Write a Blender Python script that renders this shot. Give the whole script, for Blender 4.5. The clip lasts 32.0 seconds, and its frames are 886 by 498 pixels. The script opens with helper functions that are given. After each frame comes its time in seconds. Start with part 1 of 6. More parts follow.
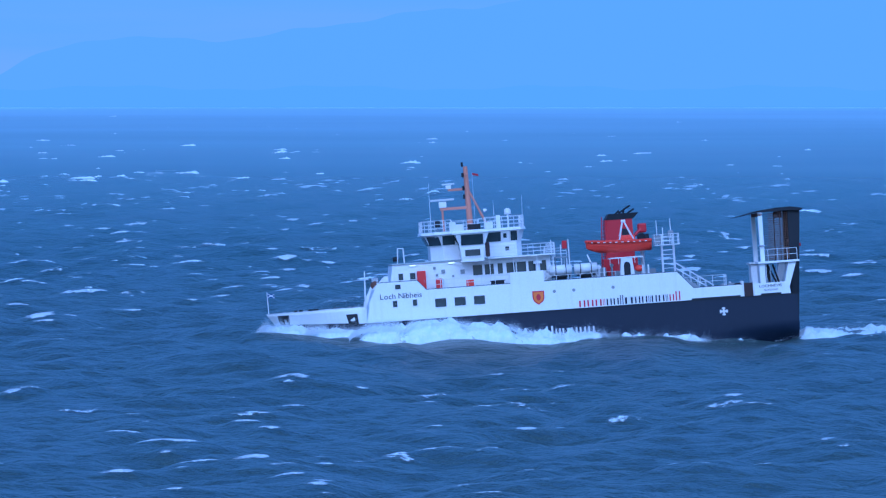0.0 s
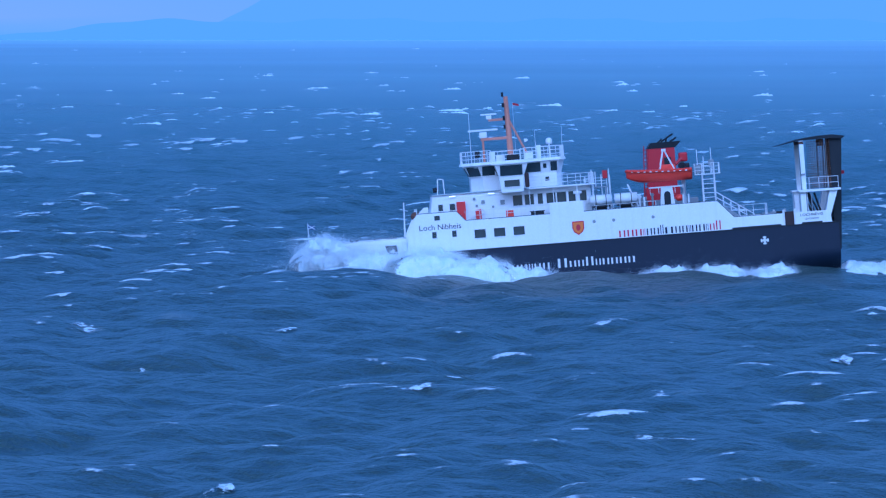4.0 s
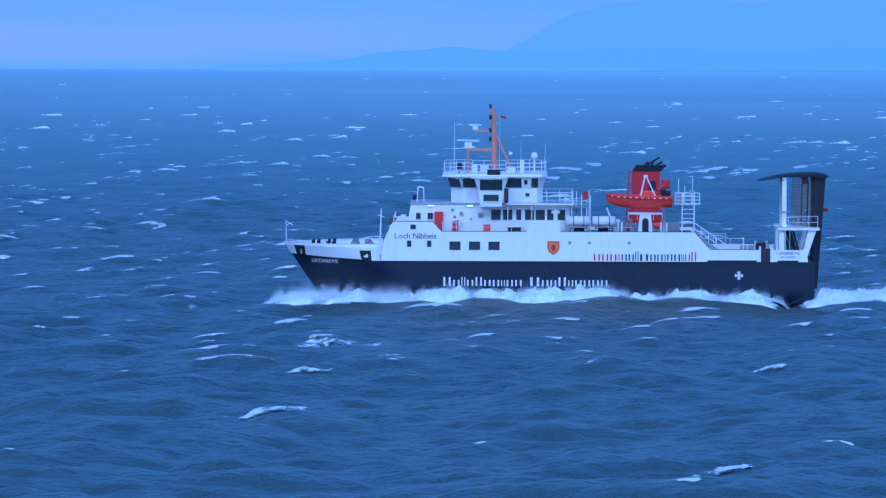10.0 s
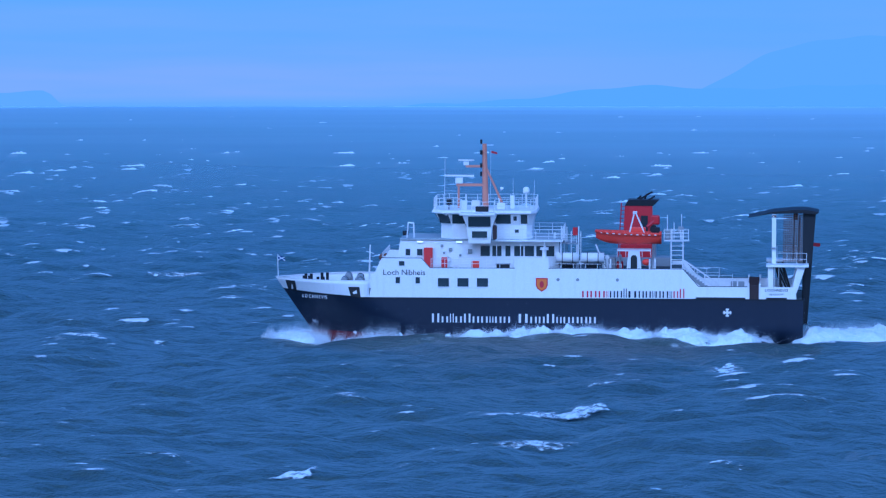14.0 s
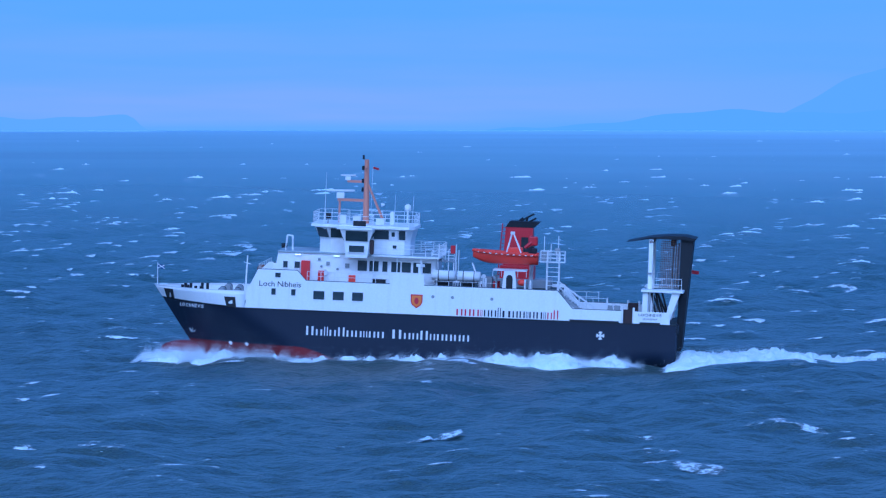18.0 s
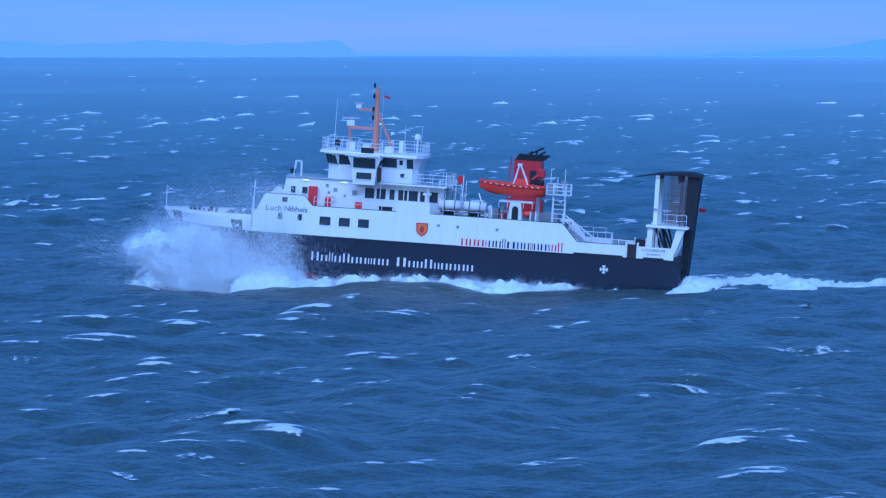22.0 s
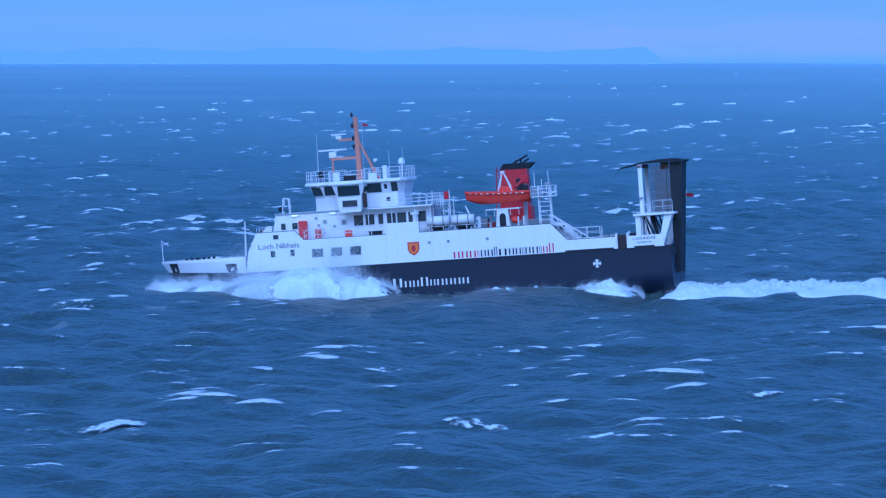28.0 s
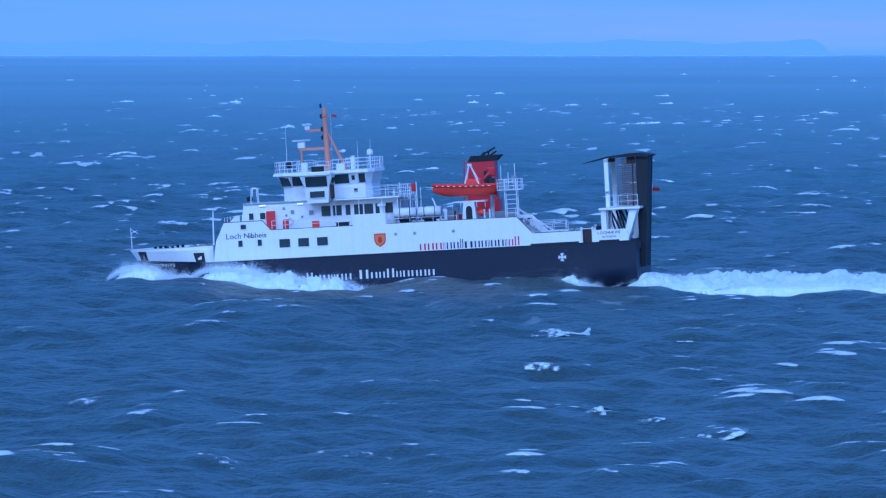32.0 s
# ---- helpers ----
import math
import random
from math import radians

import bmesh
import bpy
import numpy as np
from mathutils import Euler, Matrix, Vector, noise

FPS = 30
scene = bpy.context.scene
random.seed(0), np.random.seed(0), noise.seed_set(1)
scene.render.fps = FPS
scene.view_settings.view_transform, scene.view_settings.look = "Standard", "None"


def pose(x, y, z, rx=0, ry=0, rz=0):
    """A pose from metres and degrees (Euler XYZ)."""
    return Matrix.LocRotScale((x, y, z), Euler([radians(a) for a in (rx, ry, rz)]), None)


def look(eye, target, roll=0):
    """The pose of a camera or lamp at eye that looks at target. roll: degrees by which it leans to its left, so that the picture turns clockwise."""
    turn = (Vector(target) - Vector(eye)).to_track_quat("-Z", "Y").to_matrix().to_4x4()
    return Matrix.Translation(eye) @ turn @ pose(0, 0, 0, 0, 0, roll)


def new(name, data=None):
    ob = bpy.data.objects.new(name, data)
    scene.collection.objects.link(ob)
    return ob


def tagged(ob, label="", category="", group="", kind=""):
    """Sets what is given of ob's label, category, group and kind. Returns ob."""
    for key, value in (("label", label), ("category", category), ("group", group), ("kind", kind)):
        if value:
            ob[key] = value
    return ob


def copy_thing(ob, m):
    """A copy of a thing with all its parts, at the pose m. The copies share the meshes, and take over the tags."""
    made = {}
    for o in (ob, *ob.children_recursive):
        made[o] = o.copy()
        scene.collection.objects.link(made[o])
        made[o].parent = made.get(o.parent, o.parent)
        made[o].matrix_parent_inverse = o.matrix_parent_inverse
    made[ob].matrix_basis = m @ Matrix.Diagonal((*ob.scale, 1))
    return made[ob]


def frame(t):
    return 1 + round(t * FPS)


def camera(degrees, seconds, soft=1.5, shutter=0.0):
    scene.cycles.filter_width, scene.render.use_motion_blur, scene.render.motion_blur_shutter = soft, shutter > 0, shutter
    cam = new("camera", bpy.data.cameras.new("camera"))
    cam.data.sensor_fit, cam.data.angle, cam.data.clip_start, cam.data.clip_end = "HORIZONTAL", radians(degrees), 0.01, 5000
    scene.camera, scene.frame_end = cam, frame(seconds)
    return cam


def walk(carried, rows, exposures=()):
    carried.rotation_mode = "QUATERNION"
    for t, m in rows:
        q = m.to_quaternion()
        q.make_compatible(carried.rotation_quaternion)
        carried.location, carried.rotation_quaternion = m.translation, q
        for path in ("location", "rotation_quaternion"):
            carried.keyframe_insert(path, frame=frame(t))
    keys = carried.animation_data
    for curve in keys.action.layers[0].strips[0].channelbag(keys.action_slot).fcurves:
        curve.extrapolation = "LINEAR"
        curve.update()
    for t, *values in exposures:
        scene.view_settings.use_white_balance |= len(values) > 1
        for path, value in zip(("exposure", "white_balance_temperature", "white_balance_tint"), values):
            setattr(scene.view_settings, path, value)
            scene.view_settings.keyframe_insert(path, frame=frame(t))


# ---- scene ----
# The camera stands on a shore about 25 m above the sea and follows the ferry by hand: seconds, tilt, pan in degrees.
EYE = (0.0, 0.0, 25.5)
AIM = [
    (0.0, -1.710, 1.516), (0.5, -1.616, 1.553), (1.0, -1.589, 1.637), (1.5, -1.618, 1.673), (2.0, -1.567, 1.630),
    (2.5, -1.549, 1.342), (3.0, -1.489, 0.855), (3.5, -2.012, -0.158), (4.0, -2.335, -0.784), (4.5, -2.240, -0.913),
    (6.5, -1.839, -0.849), (7.0, -1.798, -1.455), (7.5, -1.920, -1.839), (8.0, -2.428, -1.822), (8.5, -2.630, -2.685),
    (9.0, -2.395, -3.011), (9.5, -2.312, -3.212), (10.0, -2.070, -3.420), (10.5, -1.710, -3.666), (11.0, -1.893, -3.880),
    (11.5, -1.896, -3.934), (12.0, -1.877, -3.843), (12.5, -1.840, -3.743), (13.0, -1.785, -3.945), (13.5, -1.750, -4.478),
    (14.0, -1.718, -5.258), (14.5, -1.728, -5.467), (16.5, -1.423, -5.427), (17.0, -1.390, -5.381), (17.5, -1.375, -5.882),
    (18.0, -1.495, -6.023), (18.5, -1.848, -6.225), (19.0, -2.169, -7.093), (19.5, -2.209, -7.671), (20.0, -2.216, -7.942),
    (20.5, -2.241, -8.093), (21.0, -2.233, -8.129), (21.5, -2.216, -8.027), (22.0, -2.184, -7.981), (22.5, -2.145, -8.255),
    (23.0, -2.104, -8.775), (23.5, -2.193, -9.533), (24.0, -2.289, -10.380), (24.5, -2.297, -10.719), (26.5, -2.184, -10.474),
    (27.0, -2.160, -10.453), (27.5, -2.153, -10.859), (28.0, -2.121, -10.822), (28.5, -2.184, -11.317), (29.0, -2.145, -11.961),
    (29.5, -2.000, -12.023), (30.0, -1.936, -12.071), (30.5, -2.008, -12.212), (31.0, -2.048, -12.311), (31.5, -2.040, -12.243),
    (32.0, -2.193, -12.381),
]
cam = camera(8.2, 32.0, soft=1.25)
walk(cam, [(t, pose(*EYE, 90 + tilt, 0, -pan)) for t, tilt, pan in AIM],
     exposures=[(0.0, -0.06, 3625, 14.0), (32.0, -0.06, 3625, 14.0)])

# The ferry's way: a straight course at about 9 knots; seconds, pitch, roll, heading in degrees, heave in metres.
SPEED, START, ABEAM, CLOSING = 4.803, 5.0, 573.87, -0.2037
SEAWAY = [
    (0.0, -3.94, -2.26, 2.12, -0.76), (0.5, -2.69, -2.87, 2.15, -0.74), (1.0, -0.80, -2.14, 2.17, -0.37), (1.5, 1.20, -1.10, 2.20, 0.13),
    (2.0, 2.29, -1.39, 2.25, 0.55), (2.5, 1.69, -1.20, 2.33, 0.75), (3.0, -0.36, -1.01, 2.39, 0.60), (3.5, -2.94, -1.30, 2.42, 0.06),
    (4.0, -4.40, -1.85, 2.48, -0.45), (4.5, -4.00, -1.14, 2.49, -0.65), (5.0, -2.20, -0.82, 2.49, -0.45), (5.5, 0.30, -0.50, 2.50, 0.00),
    (6.0, 1.70, -0.18, 2.50, 0.35), (6.5, 1.26, 0.15, 2.50, 0.50), (7.0, -0.82, 0.45, 2.53, 0.64), (7.5, -3.25, 0.14, 2.56, 0.26),
    (8.0, -3.97, -0.37, 2.57, -0.29), (8.5, -3.04, 0.01, 2.64, -0.35), (9.0, -1.55, -0.35, 2.69, -0.13), (9.5, -0.15, 0.42, 2.73, 0.30),
    (10.0, 0.17, 0.79, 2.75, 0.61), (10.5, -1.09, 0.47, 2.73, 0.56), (11.0, -2.64, 0.66, 2.66, 0.24), (11.5, -3.42, 0.24, 2.57, -0.09),
    (12.0, -3.03, 0.70, 2.50, -0.13), (12.5, -1.47, 1.29, 2.43, 0.01), (13.0, -0.23, 1.51, 2.35, 0.38), (13.5, 0.52, 1.12, 2.27, 0.64),
    (14.0, 0.19, 2.33, 2.17, 0.87), (14.5, -0.89, 1.10, 2.04, 0.64), (15.0, -2.20, 0.87, 1.99, 0.40), (15.5, -3.20, 0.64, 1.95, 0.30),
    (16.0, -3.00, 0.42, 1.90, 0.50), (16.5, -1.86, 0.19, 1.85, 0.79), (17.0, -0.46, 0.67, 1.72, 1.07), (17.5, 1.08, 0.47, 1.63, 1.28),
    (18.0, 2.19, 1.42, 1.52, 1.44), (18.5, 0.99, 1.24, 1.47, 1.39), (19.0, -0.95, 0.60, 1.48, 0.89), (19.5, -2.97, -0.03, 1.48, 0.18),
    (20.0, -3.46, -0.01, 1.51, -0.39), (20.5, -1.81, -0.12, 1.62, -0.61), (21.0, 0.59, -0.27, 1.75, -0.25), (21.5, 3.02, -0.04, 1.89, 0.41),
    (22.0, 3.82, 0.32, 2.02, 1.02), (22.5, 1.84, -0.09, 2.13, 1.07), (23.0, -0.90, -0.64, 2.19, 0.71), (23.5, -3.28, -0.73, 2.19, 0.11),
    (24.0, -3.94, -1.19, 2.23, -0.40), (24.5, -2.35, -1.25, 2.29, -0.42), (25.0, 0.10, -1.05, 2.32, -0.10), (25.5, 2.30, -0.85, 2.34, 0.60),
    (26.0, 3.10, -0.65, 2.37, 1.25), (26.5, 2.46, -0.45, 2.40, 1.49), (27.0, -0.13, -0.63, 2.53, 1.06), (27.5, -2.82, -0.78, 2.68, 0.25),
    (28.0, -4.00, -0.84, 2.78, -0.36), (28.5, -3.63, -1.22, 2.84, -0.74), (29.0, -1.78, -0.91, 2.90, -0.62), (29.5, 0.73, -0.88, 3.02, -0.07),
    (30.0, 2.43, -0.65, 3.24, 0.40), (30.5, 2.83, -0.58, 3.47, 0.71), (31.0, 1.60, -0.54, 3.67, 0.72), (31.5, -1.10, -0.50, 3.85, 0.20),
    (32.0, -3.31, -0.39, 3.97, -0.36),
]


def ferry_place(t):
    return -SPEED * (t - START), ABEAM + CLOSING * (t - START)


def ferry_pose(t, pitch, roll, heading, heave):
    return pose(*ferry_place(t), heave, roll, pitch, heading)

# ---- light ----
world = bpy.data.worlds.new("overcast_sky")
scene.world = world
world.use_nodes = True
wn = world.node_tree
sky = wn.nodes.new("ShaderNodeTexSky")
sky.sky_type, sky.sun_disc = "NISHITA", False
sky.sun_elevation, sky.sun_rotation = radians(38), radians(200)
sky.air_density, sky.dust_density, sky.ozone_density = 1.0, 2.5, 2.0
wn.nodes["Background"].inputs["Strength"].default_value = 0.11
wn.links.new(sky.outputs[0], wn.nodes["Background"].inputs["Color"])

sun = new("sun", bpy.data.lights.new("sun", "SUN"))
sun.data.energy, sun.data.angle, sun.data.color = 0.9, radians(25), (1.0, 0.95, 0.9)
sun.matrix_world = look((0, 0, 0), (math.sin(radians(20)) * -0.9, 0.9, -0.75))

# ---- materials ----


def node(tree, kind, **values):
    n = tree.nodes.new(kind)
    for key, value in values.items():
        n.inputs[key].default_value = value
    return n


def ramp_of(tree, source, stops):
    n = tree.nodes.new("ShaderNodeValToRGB")
    while len(n.color_ramp.elements) < len(stops):
        n.color_ramp.elements.new(0.5)
    for e, (p, c) in zip(n.color_ramp.elements, stops):
        e.position = p
        e.color = (c, c, c, 1) if isinstance(c, (int, float)) else (*c, 1)
    tree.links.new(source, n.inputs[0])
    return n


def noise_of(tree, coords, scale, detail=4.0, rough=0.6, stretch=(1, 1, 1)):
    m = tree.nodes.new("ShaderNodeMapping")
    m.inputs["Scale"].default_value = stretch
    tree.links.new(coords, m.inputs[0])
    n = node(tree, "ShaderNodeTexNoise", Scale=scale, Detail=detail, Roughness=rough)
    tree.links.new(m.outputs[0], n.inputs["Vector"])
    return n.outputs[0]


def math_of(tree, op, a, b=0.0, clamp=False):
    n = tree.nodes.new("ShaderNodeMath")
    n.operation, n.use_clamp = op, clamp
    for slot, v in zip(n.inputs, (a, b)):
        if isinstance(v, (int, float)):
            slot.default_value = v
        else:
            tree.links.new(v, slot)
    return n.outputs[0]


def mix_of(tree, factor, a, b):
    n = tree.nodes.new("ShaderNodeMix")
    n.data_type = "RGBA"
    for slot, v in ((n.inputs[0], factor), (n.inputs[6], a), (n.inputs[7], b)):
        if isinstance(v, tuple):
            slot.default_value = (*v, 1)
        elif isinstance(v, (int, float)):
            slot.default_value = v
        else:
            tree.links.new(v, slot)
    return n.outputs[2]


def bump_of(tree, height, strength, distance):
    n = node(tree, "ShaderNodeBump", Strength=strength, Distance=distance)
    tree.links.new(height, n.inputs["Height"])
    return n


def blank(name):
    m = bpy.data.materials.new(name)
    m.use_nodes = True
    tree = m.node_tree
    return m, tree, tree.nodes["Principled BSDF"], tree.nodes.new("ShaderNodeTexCoord").outputs["Object"]


def paint(name, colour, rough=0.45, metal=0.0, dirt=(0.3, 0.24, 0.18), wear=0.25, streak=True):
    """Ship's paint: slightly uneven, with rain and rust streaks running down and fine grain."""
    m, tree, bsdf, co = blank(name)
    streaks = noise_of(tree, co, 1.0, 5, 0.65, (2.2, 2.2, 0.22) if streak else (1, 1, 1))
    grain = noise_of(tree, co, 9.0, 3, 0.6)
    mask = ramp_of(tree, streaks, [(0.52, 0.0), (0.78, wear)])
    base = mix_of(tree, mask.outputs[0], tuple(colour), tuple(c * 0.5 + d * 0.5 for c, d in zip(colour, dirt)))
    shade = ramp_of(tree, grain, [(0.3, 0.955), (0.7, 1.025)])
    mul = tree.nodes.new("ShaderNodeMix")
    mul.data_type, mul.blend_type = "RGBA", "MULTIPLY"
    mul.inputs[0].default_value = 1.0
    tree.links.new(base, mul.inputs[6])
    tree.links.new(shade.outputs[0], mul.inputs[7])
    tree.links.new(mul.outputs[2], bsdf.inputs["Base Color"])
    tree.links.new(ramp_of(tree, streaks, [(0.3, rough * 0.85), (0.8, min(1, rough * 1.4))]).outputs[0], bsdf.inputs["Roughness"])
    bsdf.inputs["Metallic"].default_value = metal
    bsdf.inputs["Specular IOR Level"].default_value = 0.35
    tree.links.new(bump_of(tree, grain, 0.06, 0.02).outputs[0], bsdf.inputs["Normal"])
    return m


WHITE = paint("white_ship_paint", (0.86, 0.85, 0.84), 0.4, wear=0.22)
RAIL = paint("white_rail_paint", (0.79, 0.78, 0.77), 0.45, wear=0.2)
NAVY = paint("navy_hull_paint", (0.0125, 0.0175, 0.036), 0.4, dirt=(0.035, 0.04, 0.06), wear=0.3)
BOTTOM = paint("red_antifouling", (0.16, 0.015, 0.018), 0.55, dirt=(0.15, 0.1, 0.08))
RED = paint("red_funnel_paint", (0.43, 0.018, 0.027), 0.42)
ORANGE_RED = paint("orange_red_boat", (0.72, 0.06, 0.034), 0.4, streak=False)
BUFF = paint("orange_mast_paint", (0.56, 0.25, 0.16), 0.55)
DOOR = paint("red_door_paint", (0.55, 0.035, 0.035), 0.5)
BLACK = paint("black_paint", (0.015, 0.017, 0.021), 0.6, dirt=(0.05, 0.05, 0.05))
PALE_DECK = paint("pale_deck_paint", (0.4, 0.44, 0.46), 0.7, streak=False)
DECK = paint("grey_deck_paint", (0.07, 0.085, 0.09), 0.7, streak=False)
GREY = paint("grey_steel", (0.3, 0.31, 0.32), 0.5)
DARK_RUST = paint("rust_stained_dark_steel", (0.045, 0.03, 0.03), 0.7)
RUST = paint("rusty_brown_steel", (0.16, 0.08, 0.05), 0.7)
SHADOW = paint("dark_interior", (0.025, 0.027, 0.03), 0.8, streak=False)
TEXTRED = paint("red_lettering", (0.45, 0.03, 0.05), 0.5, wear=0.1)
BROWN = paint("weathered_brown_paint", (0.26, 0.15, 0.09), 0.7)
GOLD = paint("orange_crest", (0.7, 0.2, 0.03), 0.5, wear=0.1)
FLAG = paint("blue_flag_cloth", (0.025, 0.07, 0.2), 0.9, streak=False)
ENSIGN = paint("red_flag_cloth", (0.34, 0.02, 0.03), 0.9, streak=False)


def glass_material():
    m, tree, bsdf, co = blank("dark_window_glass")
    n = noise_of(tree, co, 0.8, 2)
    tree.links.new(mix_of(tree, n, (0.018, 0.026, 0.031), (0.055, 0.075, 0.085)), bsdf.inputs["Base Color"])
    bsdf.inputs["Roughness"].default_value = 0.08
    bsdf.inputs["IOR"].default_value = 1.5
    return m


GLASS = glass_material()


def lamp_material():
    m, tree, bsdf, co = blank("lit_lamp_glass")
    bsdf.inputs["Emission Color"].default_value = (1.0, 0.9, 0.7, 1)
    bsdf.inputs["Emission Strength"].default_value = 1.6
    return m


LAMP = lamp_material()


def sea_material():
    m, tree, bsdf, co = blank("storm_sea_water")
    crest = tree.nodes.new("ShaderNodeAttribute")
    crest.attribute_name = "crest"
    tear = noise_of(tree, co, 0.5, 6, 0.7, (1.0, 0.5, 1.0))
    lace = noise_of(tree, co, 1.9, 5, 0.7, (1.0, 0.85, 1.0))
    # breaking crests: the crest field torn up by two sizes of noise
    raw = math_of(tree, "ADD", crest.outputs["Fac"], math_of(tree, "MULTIPLY", math_of(tree, "SUBTRACT", tear, 0.5), 0.9))
    raw = math_of(tree, "ADD", raw, math_of(tree, "MULTIPLY", math_of(tree, "SUBTRACT", lace, 0.5), 0.4))
    foam = math_of(tree, "MULTIPLY", ramp_of(tree, raw, [(0.42, 0.0), (0.54, 1.0)]).outputs[0], math_of(tree, "GREATER_THAN", crest.outputs["Fac"], 0.04))
    # whitecaps of the open water, in loose flocks
    flock = noise_of(tree, co, 0.012, 3, 0.6)
    cap = noise_of(tree, co, 0.13, 5, 0.62, (1.0, 0.42, 1.0))
    cap = math_of(tree, "ADD", cap, math_of(tree, "MULTIPLY", math_of(tree, "SUBTRACT", flock, 0.5), 0.35))
    cap = ramp_of(tree, cap, [(0.682, 0.0), (0.71, 1.0)]).outputs[0]
    offing = tree.nodes.new("ShaderNodeAttribute")
    offing.attribute_name = "offing"
    foam = math_of(tree, "MAXIMUM", foam, math_of(tree, "MULTIPLY", cap, offing.outputs["Fac"]))
    # thin old foam drifting between the crests
    drift = noise_of(tree, co, 0.09, 5, 0.7, (1.0, 0.75, 1.0))
    thin = math_of(tree, "MULTIPLY", ramp_of(tree, drift, [(0.57, 0.0), (0.78, 0.13)]).outputs[0], ramp_of(tree, lace, [(0.45, 0.0), (0.7, 1.0)]).outputs[0])
    foam = math_of(tree, "MAXIMUM", foam, thin)
    # far out, the haze is put into the water's colour, paler and greener
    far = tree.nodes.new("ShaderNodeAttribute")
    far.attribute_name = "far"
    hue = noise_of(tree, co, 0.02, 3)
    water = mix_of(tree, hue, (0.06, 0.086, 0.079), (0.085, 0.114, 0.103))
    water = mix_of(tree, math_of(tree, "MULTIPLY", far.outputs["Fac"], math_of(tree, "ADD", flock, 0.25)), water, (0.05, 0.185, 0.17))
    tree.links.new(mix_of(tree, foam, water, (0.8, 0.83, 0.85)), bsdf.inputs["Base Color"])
    tree.links.new(ramp_of(tree, foam, [(0.0, 0.32), (1.0, 0.85)]).outputs[0], bsdf.inputs["Roughness"])
    bsdf.inputs["IOR"].default_value = 1.333
    ripple = noise_of(tree, co, 1.2, 3, 0.55, (1.0, 0.7, 1.0))
    chop = noise_of(tree, co, 0.24, 2, 0.5, (1.0, 0.85, 1.0))
    fine = noise_of(tree, co, 4.5, 3, 0.6, (1.0, 0.8, 1.0))
    both = math_of(tree, "ADD", math_of(tree, "MULTIPLY", ripple, 1.15), math_of(tree, "MULTIPLY", chop, 1.2))
    both = math_of(tree, "ADD", both, math_of(tree, "MULTIPLY", fine, 0.14))
    tree.links.new(bump_of(tree, both, 0.85, 0.55).outputs[0], bsdf.inputs["Normal"])
    return m


SEA = sea_material()


def foam_material(name, torn):
    m, tree, bsdf, co = blank(name)
    n = noise_of(tree, co, 1.6, 5, 0.7)
    tree.links.new(mix_of(tree, ramp_of(tree, n, [(0.3, 0.0), (0.65, 1.0)]).outputs[0], (0.73, 0.82, 0.86), (0.9, 0.93, 0.94)), bsdf.inputs["Base Color"])
    bsdf.inputs["Roughness"].default_value = 0.9
    tree.links.new(bump_of(tree, n, 0.5, 0.35).outputs[0], bsdf.inputs["Normal"])
    if torn:
        # the foam thins out into lace where its body ends
        body = tree.nodes.new("ShaderNodeAttribute")
        body.attribute_name = "body"
        lace = noise_of(tree, co, 1.5, 5, 0.64, (1.0, 0.7, 1.0))
        thick = math_of(tree, "ADD", body.outputs["Fac"], math_of(tree, "MULTIPLY", math_of(tree, "SUBTRACT", lace, 0.5), 2.0))
        tree.links.new(ramp_of(tree, thick, [(0.22, 0.0), (0.5, 1.0)]).outputs[0], bsdf.inputs["Alpha"])
    return m


FOAM = foam_material("white_sea_foam", True)
DENSE_FOAM = foam_material("thick_white_water", False)


def spray_material():
    m, tree, bsdf, co = blank("white_spray_drops")
    tree.nodes.remove(bsdf)
    # drops pass light on as much as they throw it back
    back, through_drop = tree.nodes.new("ShaderNodeBsdfDiffuse"), tree.nodes.new("ShaderNodeBsdfTranslucent")
    mix = tree.nodes.new("ShaderNodeMixShader")
    mix.inputs[0].default_value = 0.45
    for i, n in ((1, back), (2, through_drop)):
        n.inputs["Color"].default_value = (0.96, 0.975, 0.985, 1)
        tree.links.new(n.outputs[0], mix.inputs[i])
    tree.links.new(mix.outputs[0], tree.nodes["Material Output"].inputs["Surface"])
    return m


SPRAY = spray_material()

# ---- building helpers ----


def part(name, bm, material, parent=None, label="", smooth=False):
    me = bpy.data.meshes.new(name)
    bm.to_mesh(me)
    bm.free()
    me.materials.append(material)
    if smooth:
        me.polygons.foreach_set("use_smooth", [True] * len(me.polygons))
    ob = new(name, me)
    ob.parent = parent
    if label:
        tagged(ob, label)
    return ob


def group_of(name, parent=None, at=(0, 0, 0)):
    e = new(name)
    e.empty_display_size = 0.2
    e.location = at
    e.parent = parent
    return e


def box(bm, x0, x1, y0, y1, z0, z1, bevel=0.0):
    vs = [bm.verts.new((x, y, z)) for z in (z0, z1) for x, y in ((x0, y0), (x1, y0), (x1, y1), (x0, y1))]
    fs = [bm.faces.new([vs[i] for i in f]) for f in ((3, 2, 1, 0), (4, 5, 6, 7), (0, 1, 5, 4), (1, 2, 6, 5), (2, 3, 7, 6), (3, 0, 4, 7))]
    if bevel:
        edges = {e for f in fs for e in f.edges}
        bmesh.ops.bevel(bm, geom=list(edges), offset=bevel, segments=2, affect="EDGES", profile=0.5)
    return bm


def B():
    return bmesh.new()


